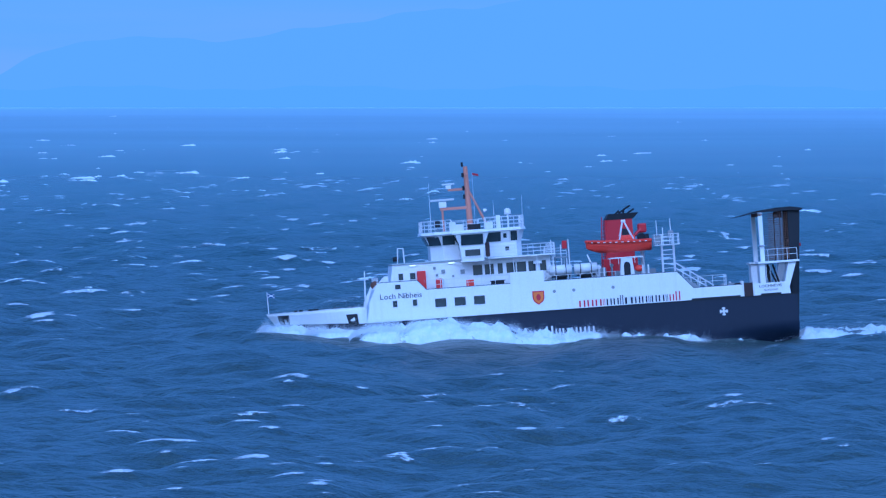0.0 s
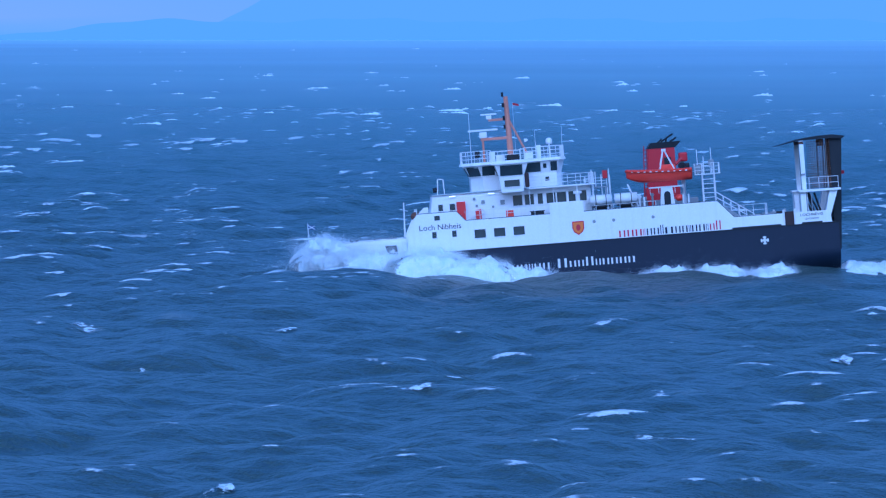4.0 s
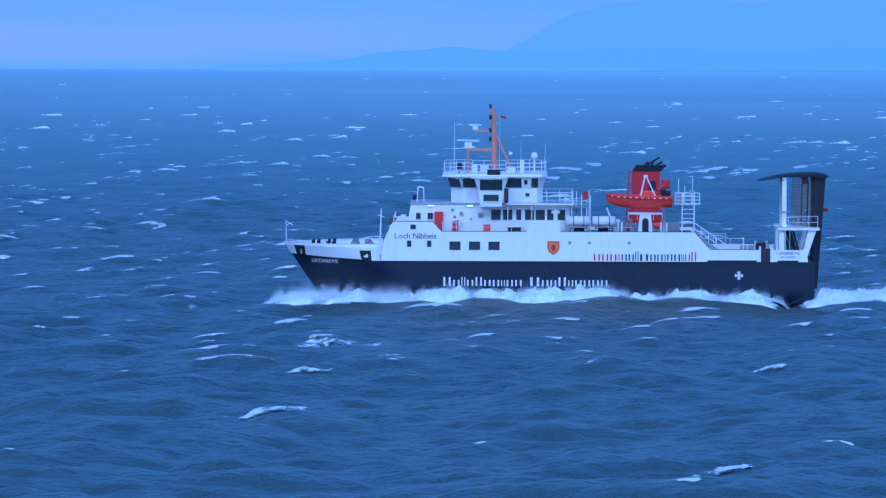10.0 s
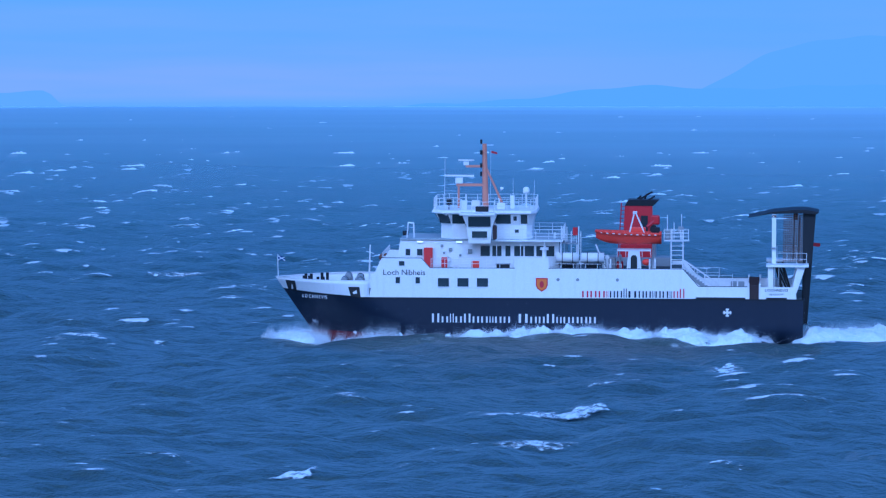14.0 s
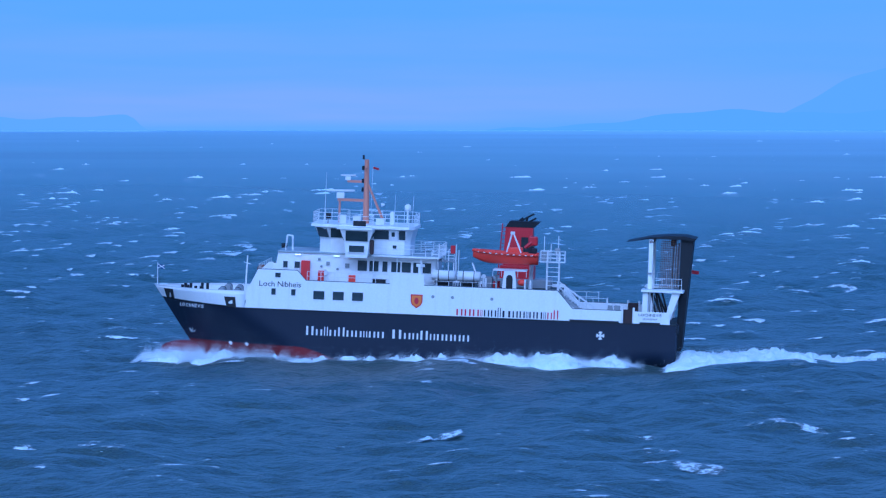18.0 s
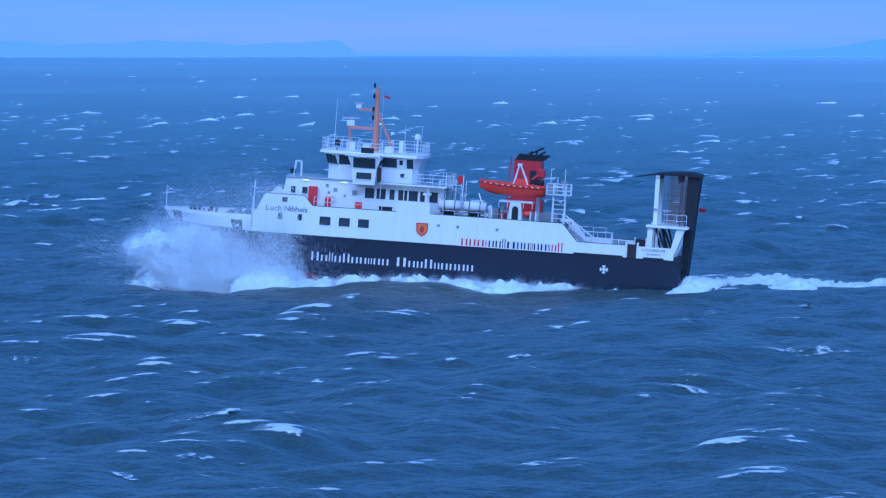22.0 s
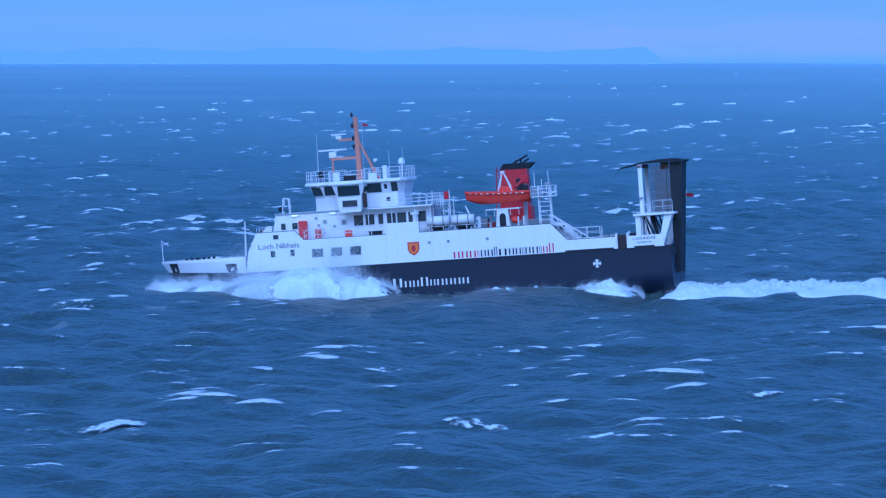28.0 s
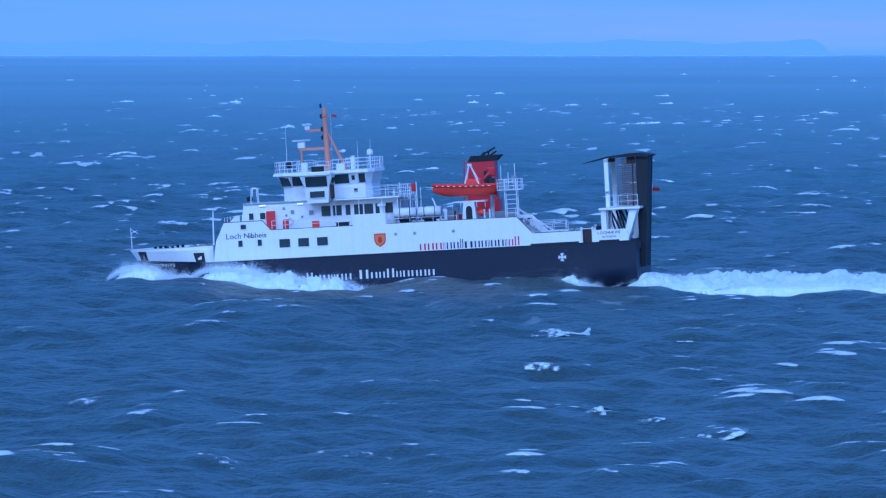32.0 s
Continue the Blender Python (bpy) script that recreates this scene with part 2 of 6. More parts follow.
def prism(bm, outline, y0, y1):
    """A plate whose outline lies in x and z, from y0 to y1."""
    a = [bm.verts.new((x, y0, z)) for x, z in outline]
    b = [bm.verts.new((x, y1, z)) for x, z in outline]
    n = len(a)
    bm.faces.new(a)
    bm.faces.new(list(reversed(b)))
    for i in range(n):
        bm.faces.new((a[i], b[i], b[(i + 1) % n], a[(i + 1) % n]))
    bmesh.ops.recalc_face_normals(bm, faces=bm.faces)
    return bm


def plan(bm, lower, upper, z0, z1):
    """A body between two outlines in x and y, at z0 and z1."""
    a = [bm.verts.new((x, y, z0)) for x, y in lower]
    b = [bm.verts.new((x, y, z1)) for x, y in upper]
    n = len(a)
    bm.faces.new(list(reversed(a)))
    bm.faces.new(b)
    for i in range(n):
        bm.faces.new((a[i], a[(i + 1) % n], b[(i + 1) % n], b[i]))
    bmesh.ops.recalc_face_normals(bm, faces=bm.faces)
    return bm


def tube(bm, p, q, r, seg=8, r2=None):
    p, q = Vector(p), Vector(q)
    d = (q - p)
    turn = d.to_track_quat("Z", "Y").to_matrix().to_4x4()
    m = Matrix.Translation((p + q) / 2) @ turn
    bmesh.ops.create_cone(bm, cap_ends=True, segments=seg, radius1=r, radius2=r if r2 is None else r2, depth=d.length, matrix=m)
    return bm


def ball(bm, at, r, stretch=(1, 1, 1), seg=12):
    bmesh.ops.create_uvsphere(bm, u_segments=seg, v_segments=max(6, seg // 2), radius=r, matrix=Matrix.Translation(at) @ Matrix.Diagonal((*stretch, 1)))
    return bm


def window(parent, x, y, z, w, h, side=-1, frame=True, lean=0.0, turn=0.0):
    """A rounded dark pane in a raised frame on a wall that faces along y; lean and turn in degrees."""
    m = pose(x, y, z, lean, 0, turn)
    bm = B()
    box(bm, -w / 2, w / 2, -0.03, 0.03, -h / 2, h / 2, 0.02)
    pane = part("window", bm, GLASS, parent)
    pane.matrix_basis = m
    if frame:
        bm, t = B(), 0.05
        for a in ((-w / 2 - t, w / 2 + t, -0.045, 0.02, h / 2, h / 2 + t), (-w / 2 - t, w / 2 + t, -0.045, 0.02, -h / 2 - t, -h / 2),
                  (-w / 2 - t, -w / 2, -0.045, 0.02, -h / 2, h / 2), (w / 2, w / 2 + t, -0.045, 0.02, -h / 2, h / 2)):
            box(bm, *a)
        part("window_frame", bm, RAIL, pane)
    return pane


def railing(parent, points, height=1.0, rails=3, gap=1.2, r=0.028, material=None):
    """Posts and horizontal bars along a run of points on a deck."""
    material = material or RAIL
    bars = B()
    posts = []
    for p, q in zip(points, points[1:]):
        p, q = Vector(p), Vector(q)
        for k in range(rails):
            up = Vector((0, 0, height * (k + 1) / rails))
            tube(bars, p + up, q + up, r * 0.8, 6)
        n = max(1, round((q - p).length / gap))
        posts += [p.lerp(q, i / n) for i in range(n)]
    posts.append(Vector(points[-1]))
    rail = part("railing", bars, material, parent)
    bm = tube(B(), (0, 0, 0), (0, 0, height + 0.02), r, 6)
    first = part("post", bm, material, rail)
    first.location = posts[0]
    for at in posts[1:]:
        o = new("post", first.data)
        o.parent, o.location = rail, at
    return rail

# ---- the sea ----
WAVES_TO = 6.5  # m/s at which the crests run, towards +x


def wave_tile(size, n, peak, seed):
    """A patch of wind sea that repeats: height, sideways shift, and how hard it breaks."""
    rng = np.random.RandomState(seed)
    k1 = 2 * np.pi * np.fft.fftfreq(n, size / n)
    kx, ky = np.meshgrid(k1, k1)
    k = np.hypot(kx, ky)
    k[0, 0] = 1
    a = np.arctan2(ky, kx) + 0.3
    power = np.exp(-1.25 * (2 * np.pi / peak / k) ** 2) / k ** 3.75 * ((0.12 + np.cos(a) ** 2) * np.exp(-k / 1.4) + 0.55 * (1 - np.exp(-k / 1.4))) * np.exp(-(k * 0.3) ** 2)
    power[0, 0] = 0
    amp = np.sqrt(power) * (rng.normal(size=(n, n)) + 1j * rng.normal(size=(n, n)))
    h = np.real(np.fft.ifft2(amp))
    unit = 1 / h.std()

    def field(f):
        return np.real(np.fft.ifft2(amp * f)) * unit

    return h * unit, field(1j * kx / k), field(1j * ky / k), field(-kx * kx / k), field(-ky * ky / k), field(-kx * ky / k)


def pick(tile, size, x, y):
    """Reads a repeating patch at places between its points."""
    n = tile.shape[0]
    u, v = x / size * n, y / size * n
    i, j = np.floor(u).astype(int), np.floor(v).astype(int)
    fu, fv = u - i, v - j
    i0, i1, j0, j1 = i % n, (i + 1) % n, j % n, (j + 1) % n
    return (tile[j0, i0] * (1 - fu) + tile[j0, i1] * fu) * (1 - fv) + (tile[j1, i0] * (1 - fu) + tile[j1, i1] * fu) * fv


def build_sea():
    eye_h = EYE[2]
    ys = [-4500, -2000, -800, -300, -50, 60, 120, 170, 200, 214, 228, 240, 250, 258, 265, 271, 276, 280]
    r = 283.0
    while r < 3600:
        ys.append(r)
        r += max(0.5, 1.15 * r * r / (eye_h * 10900))
    ys = np.array(ys + [3640.0])
    n = 840
    f = np.linspace(0, 1, n)
    far = np.maximum(ys, 200)
    left, right = -0.31 * far - 115, 0.125 * far + 115
    mid = left[:, None] * (1 - f) + right[:, None] * f
    out = np.array([20.0, 120, 600, 2000, 4500])
    x = np.concatenate([left[:, None] - out[::-1], mid, right[:, None] + out], axis=1)
    y = np.repeat(ys[:, None], x.shape[1], axis=1)
    size, m, rms, chop = 311.0, 1024, 0.29, 0.6
    h, dx, dy, jxx, jyy, jxy = wave_tile(size, m, 26.0, 3)
    fold = (1 + rms * chop * jxx) * (1 + rms * chop * jyy) - (rms * chop * jxy) ** 2
    rank = np.argsort(np.argsort(fold.ravel())).reshape(fold.shape) / fold.size
    brk = np.clip(1.3 - rank / 0.021, 0, 1)
    # foam left behind a breaking crest thins out upwind of it
    trail = brk.copy()
    for i in range(1, 11):
        trail = np.maximum(trail, np.roll(brk, -i, axis=1) * (1 - i / 11) * 0.75)
    global surface

    def surface(x, y):
        """Where the still point (x, y) of the water lies when the waves have shifted it."""
        fade = np.clip((2600 - y) / 1800, 0.15, 1) * np.clip((y + 200) / 300, 0, 1) * np.where(np.abs(x) > 2500, 0, 1)
        lift = 0.27 * np.cos(k0 * (0.99 * (x - crest_at) - 0.12 * (y - 571)))
        return (x - chop * rms * pick(dx, size, x, y) * fade, y - chop * rms * pick(dy, size, x, y) * fade, (rms * pick(h, size, x, y) + lift) * fade)

    # the long swell that lifts the ferry
    k0 = 2 * math.pi / 45.7
    crest_at = -SPEED * (18.1 - START) - WAVES_TO * (18.1 - 16)
    px, py, z = surface(x, y)
    # whitecaps come in groups
    group = np.sin(x * 0.021 + 1.3) * np.sin(y * 0.013 + x * 0.006) + 0.6 * np.sin(x * 0.05 - y * 0.023)
    crest = np.clip(pick(trail, size, x, y) * (0.7 + 0.4 * group) * (0.8 + 0.25 * np.clip((y - 420) / 250, 0, 1)), 0, 1.4)
    hgt, wid = x.shape
    co = np.stack([px, py, z], axis=-1).reshape(-1, 3)
    idx = np.arange(hgt * wid).reshape(hgt, wid)
    quads = np.stack([idx[:-1, :-1], idx[:-1, 1:], idx[1:, 1:], idx[1:, :-1]], axis=-1).reshape(-1, 4)
    me = bpy.data.meshes.new("sea")
    me.vertices.add(len(co))
    me.vertices.foreach_set("co", co.ravel().astype(np.float32))
    me.loops.add(quads.size)
    me.loops.foreach_set("vertex_index", quads.ravel().astype(np.int32))
    me.polygons.add(len(quads))
    me.polygons.foreach_set("loop_start", np.arange(0, quads.size, 4, dtype=np.int32))
    me.polygons.foreach_set("use_smooth", np.ones(len(quads), dtype=bool))
    me.update(calc_edges=True)
    at = me.attributes.new("crest", "FLOAT", "POINT")
    at.data.foreach_set("value", crest.ravel().astype(np.float32))
    at = me.attributes.new("offing", "FLOAT", "POINT")
    at.data.foreach_set("value", np.clip((y - 430) / 350, 0.12, 1).ravel().astype(np.float32))
    # share of the painted haze in the water's colour, growing with distance
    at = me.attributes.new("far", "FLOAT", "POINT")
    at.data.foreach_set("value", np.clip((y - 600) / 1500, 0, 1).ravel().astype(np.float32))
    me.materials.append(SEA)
    return tagged(new("water", me), "rough dark blue sea with breaking whitecaps", "sea", kind="structure")


sea = build_sea()


def build_whitecaps():
    """Breaking crests: torn wedges of foam that lie on the waves and run with them, thick at the breaking end."""
    rng = np.random.RandomState(12)
    spots = []
    for count, r0, r1, small, large in ((12, 285, 640, 2.0, 5.0), (170, 285, 640, 0.4, 1.6), (230, 600, 2900, 1.4, 5.5), (900, 600, 3000, 0.7, 2.4), (260, 580, 1500, 0.6, 2.0), (320, 1300, 3000, 1.5, 5.0)):
        r = 1 / (1 / r1 + (1 / r0 - 1 / r1) * rng.rand(count * 3))
        x = r * np.tan(np.radians(rng.uniform(-19.5, 8.0, count * 3))) + rng.uniform(-100, 100, count * 3)
        flock = np.sin(x * 0.017 + 0.4) * np.sin(r * 0.011 + x * 0.004) + 0.5 * np.sin(x * 0.043 - r * 0.019)
        keep = np.argsort(-(flock + rng.normal(0, 0.75, count * 3)))[:count]
        for xx, yy in zip(x[keep], r[keep]):
            near_x, near_y = xx + rng.uniform(-9, 9, 14), yy + rng.uniform(-9, 9, 14)
            best = np.argmax(surface(near_x, near_y)[2])
            size = small + (large - small) * rng.rand() ** 1.8
            spots.append((near_x[best], near_y[best], size * (1 + 0.35 * (yy > 1000)), rng.uniform(-15, 35), yy))
    cos, faces, body, start = [], [], [], 0

    def yy_far(r):
        return min(1.0, max(0.0, (r - 560) / 200))

    for cx, cy, size, ang, r in spots:
        nu, nv = (34, 8) if size > 2.3 and r < 700 else (12, 5)
        u, v = np.meshgrid(np.linspace(0, 1, nu), np.linspace(-1, 1, nv), indexing="ij")
        seed = rng.rand() * 50
        wob = 0.5 * np.sin(u * 5 + seed) + 0.3 * np.sin(u * 11 + 2 * seed) + 0.2 * np.sin(u * 23 + 3 * seed)
        taper = np.clip(np.minimum(u / 0.75, (1 - u) / 0.12), 0, 1) ** 0.8 * (0.75 + 0.35 * wob)
        wide = (0.1 + 0.06 * (1 - yy_far(r))) * size * (0.35 + 0.65 * taper)
        a = math.radians(ang)
        along, across = (u - 0.6) * size, v * wide + 0.05 * size * wob
        x, y = cx + along * math.cos(a) + across * math.sin(a), cy + along * math.sin(a) - across * math.cos(a)
        px, py, pz = surface(x, y)
        tall = min(0.09 + 0.95 * min(1, max(0, (r - 600) / 1000)), (0.014 + 0.125 * min(1, max(0, (r - 600) / 700))) * size) * taper * np.where(v < -0.9, 0.0, ((1 - v) / 2) ** 0.8) * (1 + 0.4 * np.sin(u * 31 + seed) * np.sin(v * 4 + seed))
        cos.append(np.stack([px, py, pz + tall + 0.03 + 0.22 * yy_far(r)], axis=-1).reshape(-1, 3))
        body.append((np.clip(taper, 0, 1) * (1 - v * v) * 0.95 + rng.uniform(-0.15, 0.05) + 0.34 * (yy_far(r))).ravel())
        idx = start + np.arange(nu * nv).reshape(nu, nv)
        faces.append(np.stack([idx[:-1, :-1], idx[1:, :-1], idx[1:, 1:], idx[:-1, 1:]], axis=-1).reshape(-1, 4))
        start += nu * nv
    me = bpy.data.meshes.new("whitecaps")
    me.from_pydata(np.concatenate(cos).tolist(), [], np.concatenate(faces).tolist())
    me.attributes.new("body", "FLOAT", "POINT").data.foreach_set("value", np.concatenate(body).astype(np.float32))
    me.polygons.foreach_set("use_smooth", [True] * len(me.polygons))
    me.materials.append(FOAM)
    return tagged(new("whitecaps", me), "torn white foam on the breaking wave crests", "whitecap", kind="stuff")


whitecaps = build_whitecaps()
breaking = []


def breakers(t, *places):
    """Single breaking crests and patches of torn foam that come up at t seconds: place in the running sea, length, half depth, slant, height of the curling end."""
    for i, (cx, cy, length, deep, slant, high) in enumerate(places):
        rng = np.random.RandomState(97 * t + i)
        nu, nv = max(14, min(60, int(length / 0.16))), 11
        u, v = np.meshgrid(np.linspace(0, 1, nu), np.linspace(-1, 1, nv), indexing="ij")
        a, b, c = rng.rand(3) * 6.28
        wob = 0.5 * np.sin(u * 6 + a) + 0.32 * np.sin(u * 14 + b) + 0.25 * np.sin(u * 31 + c)
        if high:
            shape = np.clip(np.minimum(u / 0.8, (1 - u) / 0.1), 0, 1) ** 0.9
        else:
            shape = np.clip(np.minimum(u, 1 - u) / 0.3, 0, 1) ** 0.6
        x = cx + (u - 0.5) * length + 0.1 * deep * np.sin(v * 4 + a)
        y = cy + (u - 0.5) * slant + v * deep * (0.25 + 0.75 * shape) * (1 + 0.35 * wob) + 0.3 * deep * wob
        px, py, pz = surface(x, y)
        rough = 0.5 * np.sin(x * 5.1 + a) * np.sin(y * 1.7 + b) + 0.5 * np.sin(x * 11 + c) * np.sin(y * 3.1)
        tall = (0.05 + 0.38 * high * shape ** 1.6 * (1 - v * v) * (1 + 0.35 * rough)) * (1 - v ** 4)
        edge = np.minimum(1, 1.6 * (1 - np.abs(v))) * np.minimum(1, 8 * np.minimum(u, 1 - u))
        if high:
            body = -0.4 + edge * (0.35 + 0.62 * shape + 0.25 * wob)
        else:
            body = -0.42 + edge * (0.42 + 0.22 * shape + 0.3 * wob)
        idx = np.arange(nu * nv).reshape(nu, nv)
        faces = np.stack([idx[:-1, :-1], idx[1:, :-1], idx[1:, 1:], idx[:-1, 1:]], axis=-1).reshape(-1, 4)
        me = bpy.data.meshes.new("whitecap")
        me.from_pydata(np.stack([px, py, pz + tall], axis=-1).reshape(-1, 3).tolist(), [], faces.tolist())
        me.attributes.new("body", "FLOAT", "POINT").data.foreach_set("value", body.ravel().astype(np.float32))
        me.polygons.foreach_set("use_smooth", [True] * len(me.polygons))
        me.materials.append(FOAM)
        label = "white curling crest of a breaking wave" if high else "thin torn patch of foam on the sea"
        breaking.append((tagged(new("whitecap", me), label, "whitecap", "breaking crests on the open water"), t, 0.6 + high))


breakers(0, (110.8, 397.1, 5.4, 2.2, 2.0, 0), (114.1, 468.8, 6.0, 2.6, 1.6, 0), (121.8, 459.6, 5.3, 2.0, -3.1, 0), (100.4, 442.3, 6.3, 1.4, 1.4, 0), (89.4, 444.0, 3.0, 2.3, 2.5, 0.4), (92.7, 854.4, 7.8, 7, 9, 0.8), (109.0, 849.8, 6.6, 7, -9, 0), (129.0, 437.2, 5.0, 1.8, 3.8, 0), (136.8, 448.6, 3.7, 1.9, -3.7, 0))
breakers(1, (85.6, 442.2, 3.2, 2.1, 1.4, 0), (87.8, 487.4, 4.7, 2.2, -3.0, 0), (105.5, 382.8, 4.2, 2.1, 4.8, 0.4), (114.0, 483.6, 4.4, 1.6, 3.4, 0), (122.7, 449.2, 4.7, 3.8, -5.5, 0), (133.2, 473.1, 8.2, 2.6, -2.0, 0), (96.8, 883.4, 9.3, 7, 9, 1.5), (106.7, 888.9, 8.5, 7, -9, 0))
breakers(2, (121.0, 473.8, 5.8, 3.7, -1.2, 0), (126.7, 475.2, 4.8, 2.1, 0.8, 0), (83.1, 497.7, 1.8, 2.3, -0.0, 0), (104.6, 407.7, 3.0, 1.2, -0.0, 0), (86.7, 844.0, 8.1, 6.7, 1.3, 0))
breakers(3, (92.4, 385.8, 3.2, 2.4, -0.5, 0), (97.3, 458.0, 4.2, 1.2, -0.0, 0), (79.7, 548.9, 2.3, 2.1, 1.7, 0), (45.4, 860.3, 5.5, 5.2, -0.0, 0), (52.2, 909.1, 5.0, 7, 3.0, 0), (99.8, 418.8, 1.5, 1.6, 0.6, 0))
breakers(4, (41.5, 473.6, 8.4, 5.8, -1.2, 0), (87.9, 391.5, 4.7, 3.6, -2.0, 0), (70.8, 390.4, 2.9, 1.8, 3.6, 0.4), (87.0, 350.4, 7.4, 1.4, -3.4, 0), (79.0, 343.9, 2.4, 1.1, -0.0, 0), (58.9, 467.5, 3.2, 2.0, 3.6, 0.3), (61.7, 323.4, 2.2, 1.7, 2.3, 0.4), (99.5, 429.3, 2.7, 2.2, 2.4, 0.4), (51.2, 423.0, 1.7, 1.3, -1.6, 0))
breakers(7, (7.9, 610.9, 5.6, 7, 6.8, 1.0), (67.5, 385.9, 5.3, 2.1, 6.0, 0.4), (75.8, 411.4, 3.3, 3.2, 6.8, 0.6), (27.2, 497.6, 8.6, 4.1, 3.6, 0), (29.0, 439.7, 3.2, 2.3, 4.2, 0), (55.3, 434.1, 3.8, 1.1, 0.3, 0), (42.8, 377.4, 4.5, 1.0, 1.8, 0), (54.1, 489.1, 5.1, 2.8, -2.2, 0))
breakers(8, (7.0, 448.5, 3.1, 7, 6.3, 1.2), (24.6, 498.7, 6.8, 4.7, 9, 0.7), (31.8, 408.3, 2.2, 1.6, 0.9, 0), (42.0, 454.3, 6.0, 1.9, 4.2, 0), (15.2, 413.8, 3.4, 2.0, 5.3, 0.4), (37.7, 388.1, 3.4, 1.4, 1.9, 0), (63.7, 376.1, 4.5, 1.7, 3.1, 0), (39.8, 313.5, 6.0, 1.1, 2.5, 0.3), (19.1, 419.7, 2.5, 1.4, -0.3, 0), (24.8, 323.1, 3.4, 1.0, 1.3, 0))
breakers(9, (2.3, 451.9, 8.1, 5.7, 9, 1.0), (1.5, 399.1, 4.4, 3.4, 7.3, 0.7), (12.5, 520.3, 7.1, 3.8, 7.4, 0.6), (13.6, 477.6, 11.6, 4.8, -2.1, 0), (41.8, 419.4, 3.1, 2.5, 7.7, 0.5), (30.0, 301.3, 5.5, 1.3, -1.0, 0), (33.0, 351.6, 1.9, 2.0, 1.1, 0), (29.3, 517.3, 5.0, 3.8, 7.8, 0.6), (26.6, 407.1, 2.2, 1.0, 0.6, 0), (40.3, 459.2, 6.5, 2.0, 2.7, 0))
breakers(10, (3.5, 398.3, 7.3, 3.7, 7.8, 0.7), (33.5, 348.1, 6.4, 4.3, 9, 1.0), (3.9, 487.7, 14.3, 5.0, -4.3, 0), (2.3, 448.9, 4.9, 3.3, 7.4, 0.6), (11.4, 518.9, 7.1, 3.2, 3.0, 0), (35.4, 455.3, 4.4, 2.9, 4.9, 0.5), (18.8, 378.4, 2.9, 1.3, 0.8, 0), (-35.3, 630.4, 14.4, 3.7, 1.5, 0))
breakers(11, (-40.1, 626.0, 6.9, 4.6, 1.4, 0), (0.3, 491.5, 10.8, 4.5, 3.1, 0), (2.4, 389.0, 4.1, 1.8, 5.5, 0.4), (-2.1, 420.9, 3.3, 1.2, -1.0, 0), (-24.1, 431.6, 2.6, 2.2, 4.1, 0.4), (-20.9, 427.7, 3.5, 2.1, 1.7, 0), (-9.3, 392.3, 4.3, 1.4, -7.0, 0), (-29.4, 615.3, 5.9, 5.3, 0.7, 0), (8.2, 516.4, 2.8, 1.6, 0.5, 0))
breakers(12, (-26.5, 426.2, 7.2, 3.0, 9, 0.5), (-15.7, 458.0, 8.2, 4.9, -3.5, 0), (-7.2, 470.1, 4.7, 3.6, -9, 0), (-4.7, 427.8, 4.7, 2.6, -0.0, 0), (-26.3, 504.6, 3.0, 1.8, 0.9, 0), (-58.7, 755.1, 14.5, 6.7, 9, 0.7), (-50.8, 783.3, 7.2, 7, 9, 0.9), (12.4, 397.1, 6.2, 1.5, -0.9, 0), (-16.7, 507.8, 2.3, 1.8, 1.9, 0))
breakers(13, (-17.2, 483.6, 8.0, 5.5, -6.0, 0.9), (-19.2, 450.2, 3.1, 7, -0.0, 1.2), (-18.8, 410.2, 9.0, 2.8, -1.5, 0), (-17.0, 517.7, 9.9, 3.1, -0.0, 0), (-62.8, 778.6, 6.4, 5.7, 9, 0), (-69.9, 696.8, 5.7, 4.5, -4.4, 0), (-49.7, 603.0, 5.0, 2.6, 6.0, 0))
breakers(14, (-20.1, 447.4, 8.4, 6.1, 4.8, 1.1), (-19.6, 411.6, 10.7, 3.2, 0.6, 0), (-41.4, 390.5, 6.8, 1.8, -1.7, 0), (-31.4, 378.9, 3.3, 2.4, 4.5, 0.5), (-11.1, 516.9, 6.4, 5.0, -3.4, 0), (-65.1, 562.1, 3.1, 3.0, -0.0, 0), (-18.6, 487.9, 3.8, 2.2, 5.2, 0), (-4.0, 378.4, 3.1, 1.3, -2.6, 0), (-84.8, 735.5, 13.4, 7, 2.0, 0))
breakers(17, (-24.2, 506.4, 10.6, 5.4, 9, 0.8), (-35.0, 413.7, 5.9, 3.6, -3.8, 0), (-43.1, 468.5, 8.8, 2.6, -0.4, 0), (-56.9, 443.8, 6.1, 3.2, -1.1, 0), (-68.7, 465.4, 3.2, 2.5, 1.6, 0), (-83.3, 486.6, 6.5, 2.2, 7.8, 0.4), (-40.6, 430.6, 3.3, 1.7, -6.1, 0), (-34.3, 453.7, 4.6, 2.9, -3.8, 0))
breakers(18, (-39.0, 408.9, 10.5, 3.1, -6.7, 0), (-60.8, 442.6, 4.7, 4.6, 4.7, 0.8), (-81.8, 424.3, 3.7, 1.7, 3.3, 0), (-43.1, 422.6, 5.0, 1.7, -3.3, 0), (-44.8, 440.0, 3.6, 1.4, -4.6, 0), (-67.0, 438.6, 1.8, 1.8, 2.8, 0.3), (-86.6, 423.1, 3.7, 1.3, -1.0, 0), (-35.2, 454.2, 9.1, 1.9, -3.8, 0))
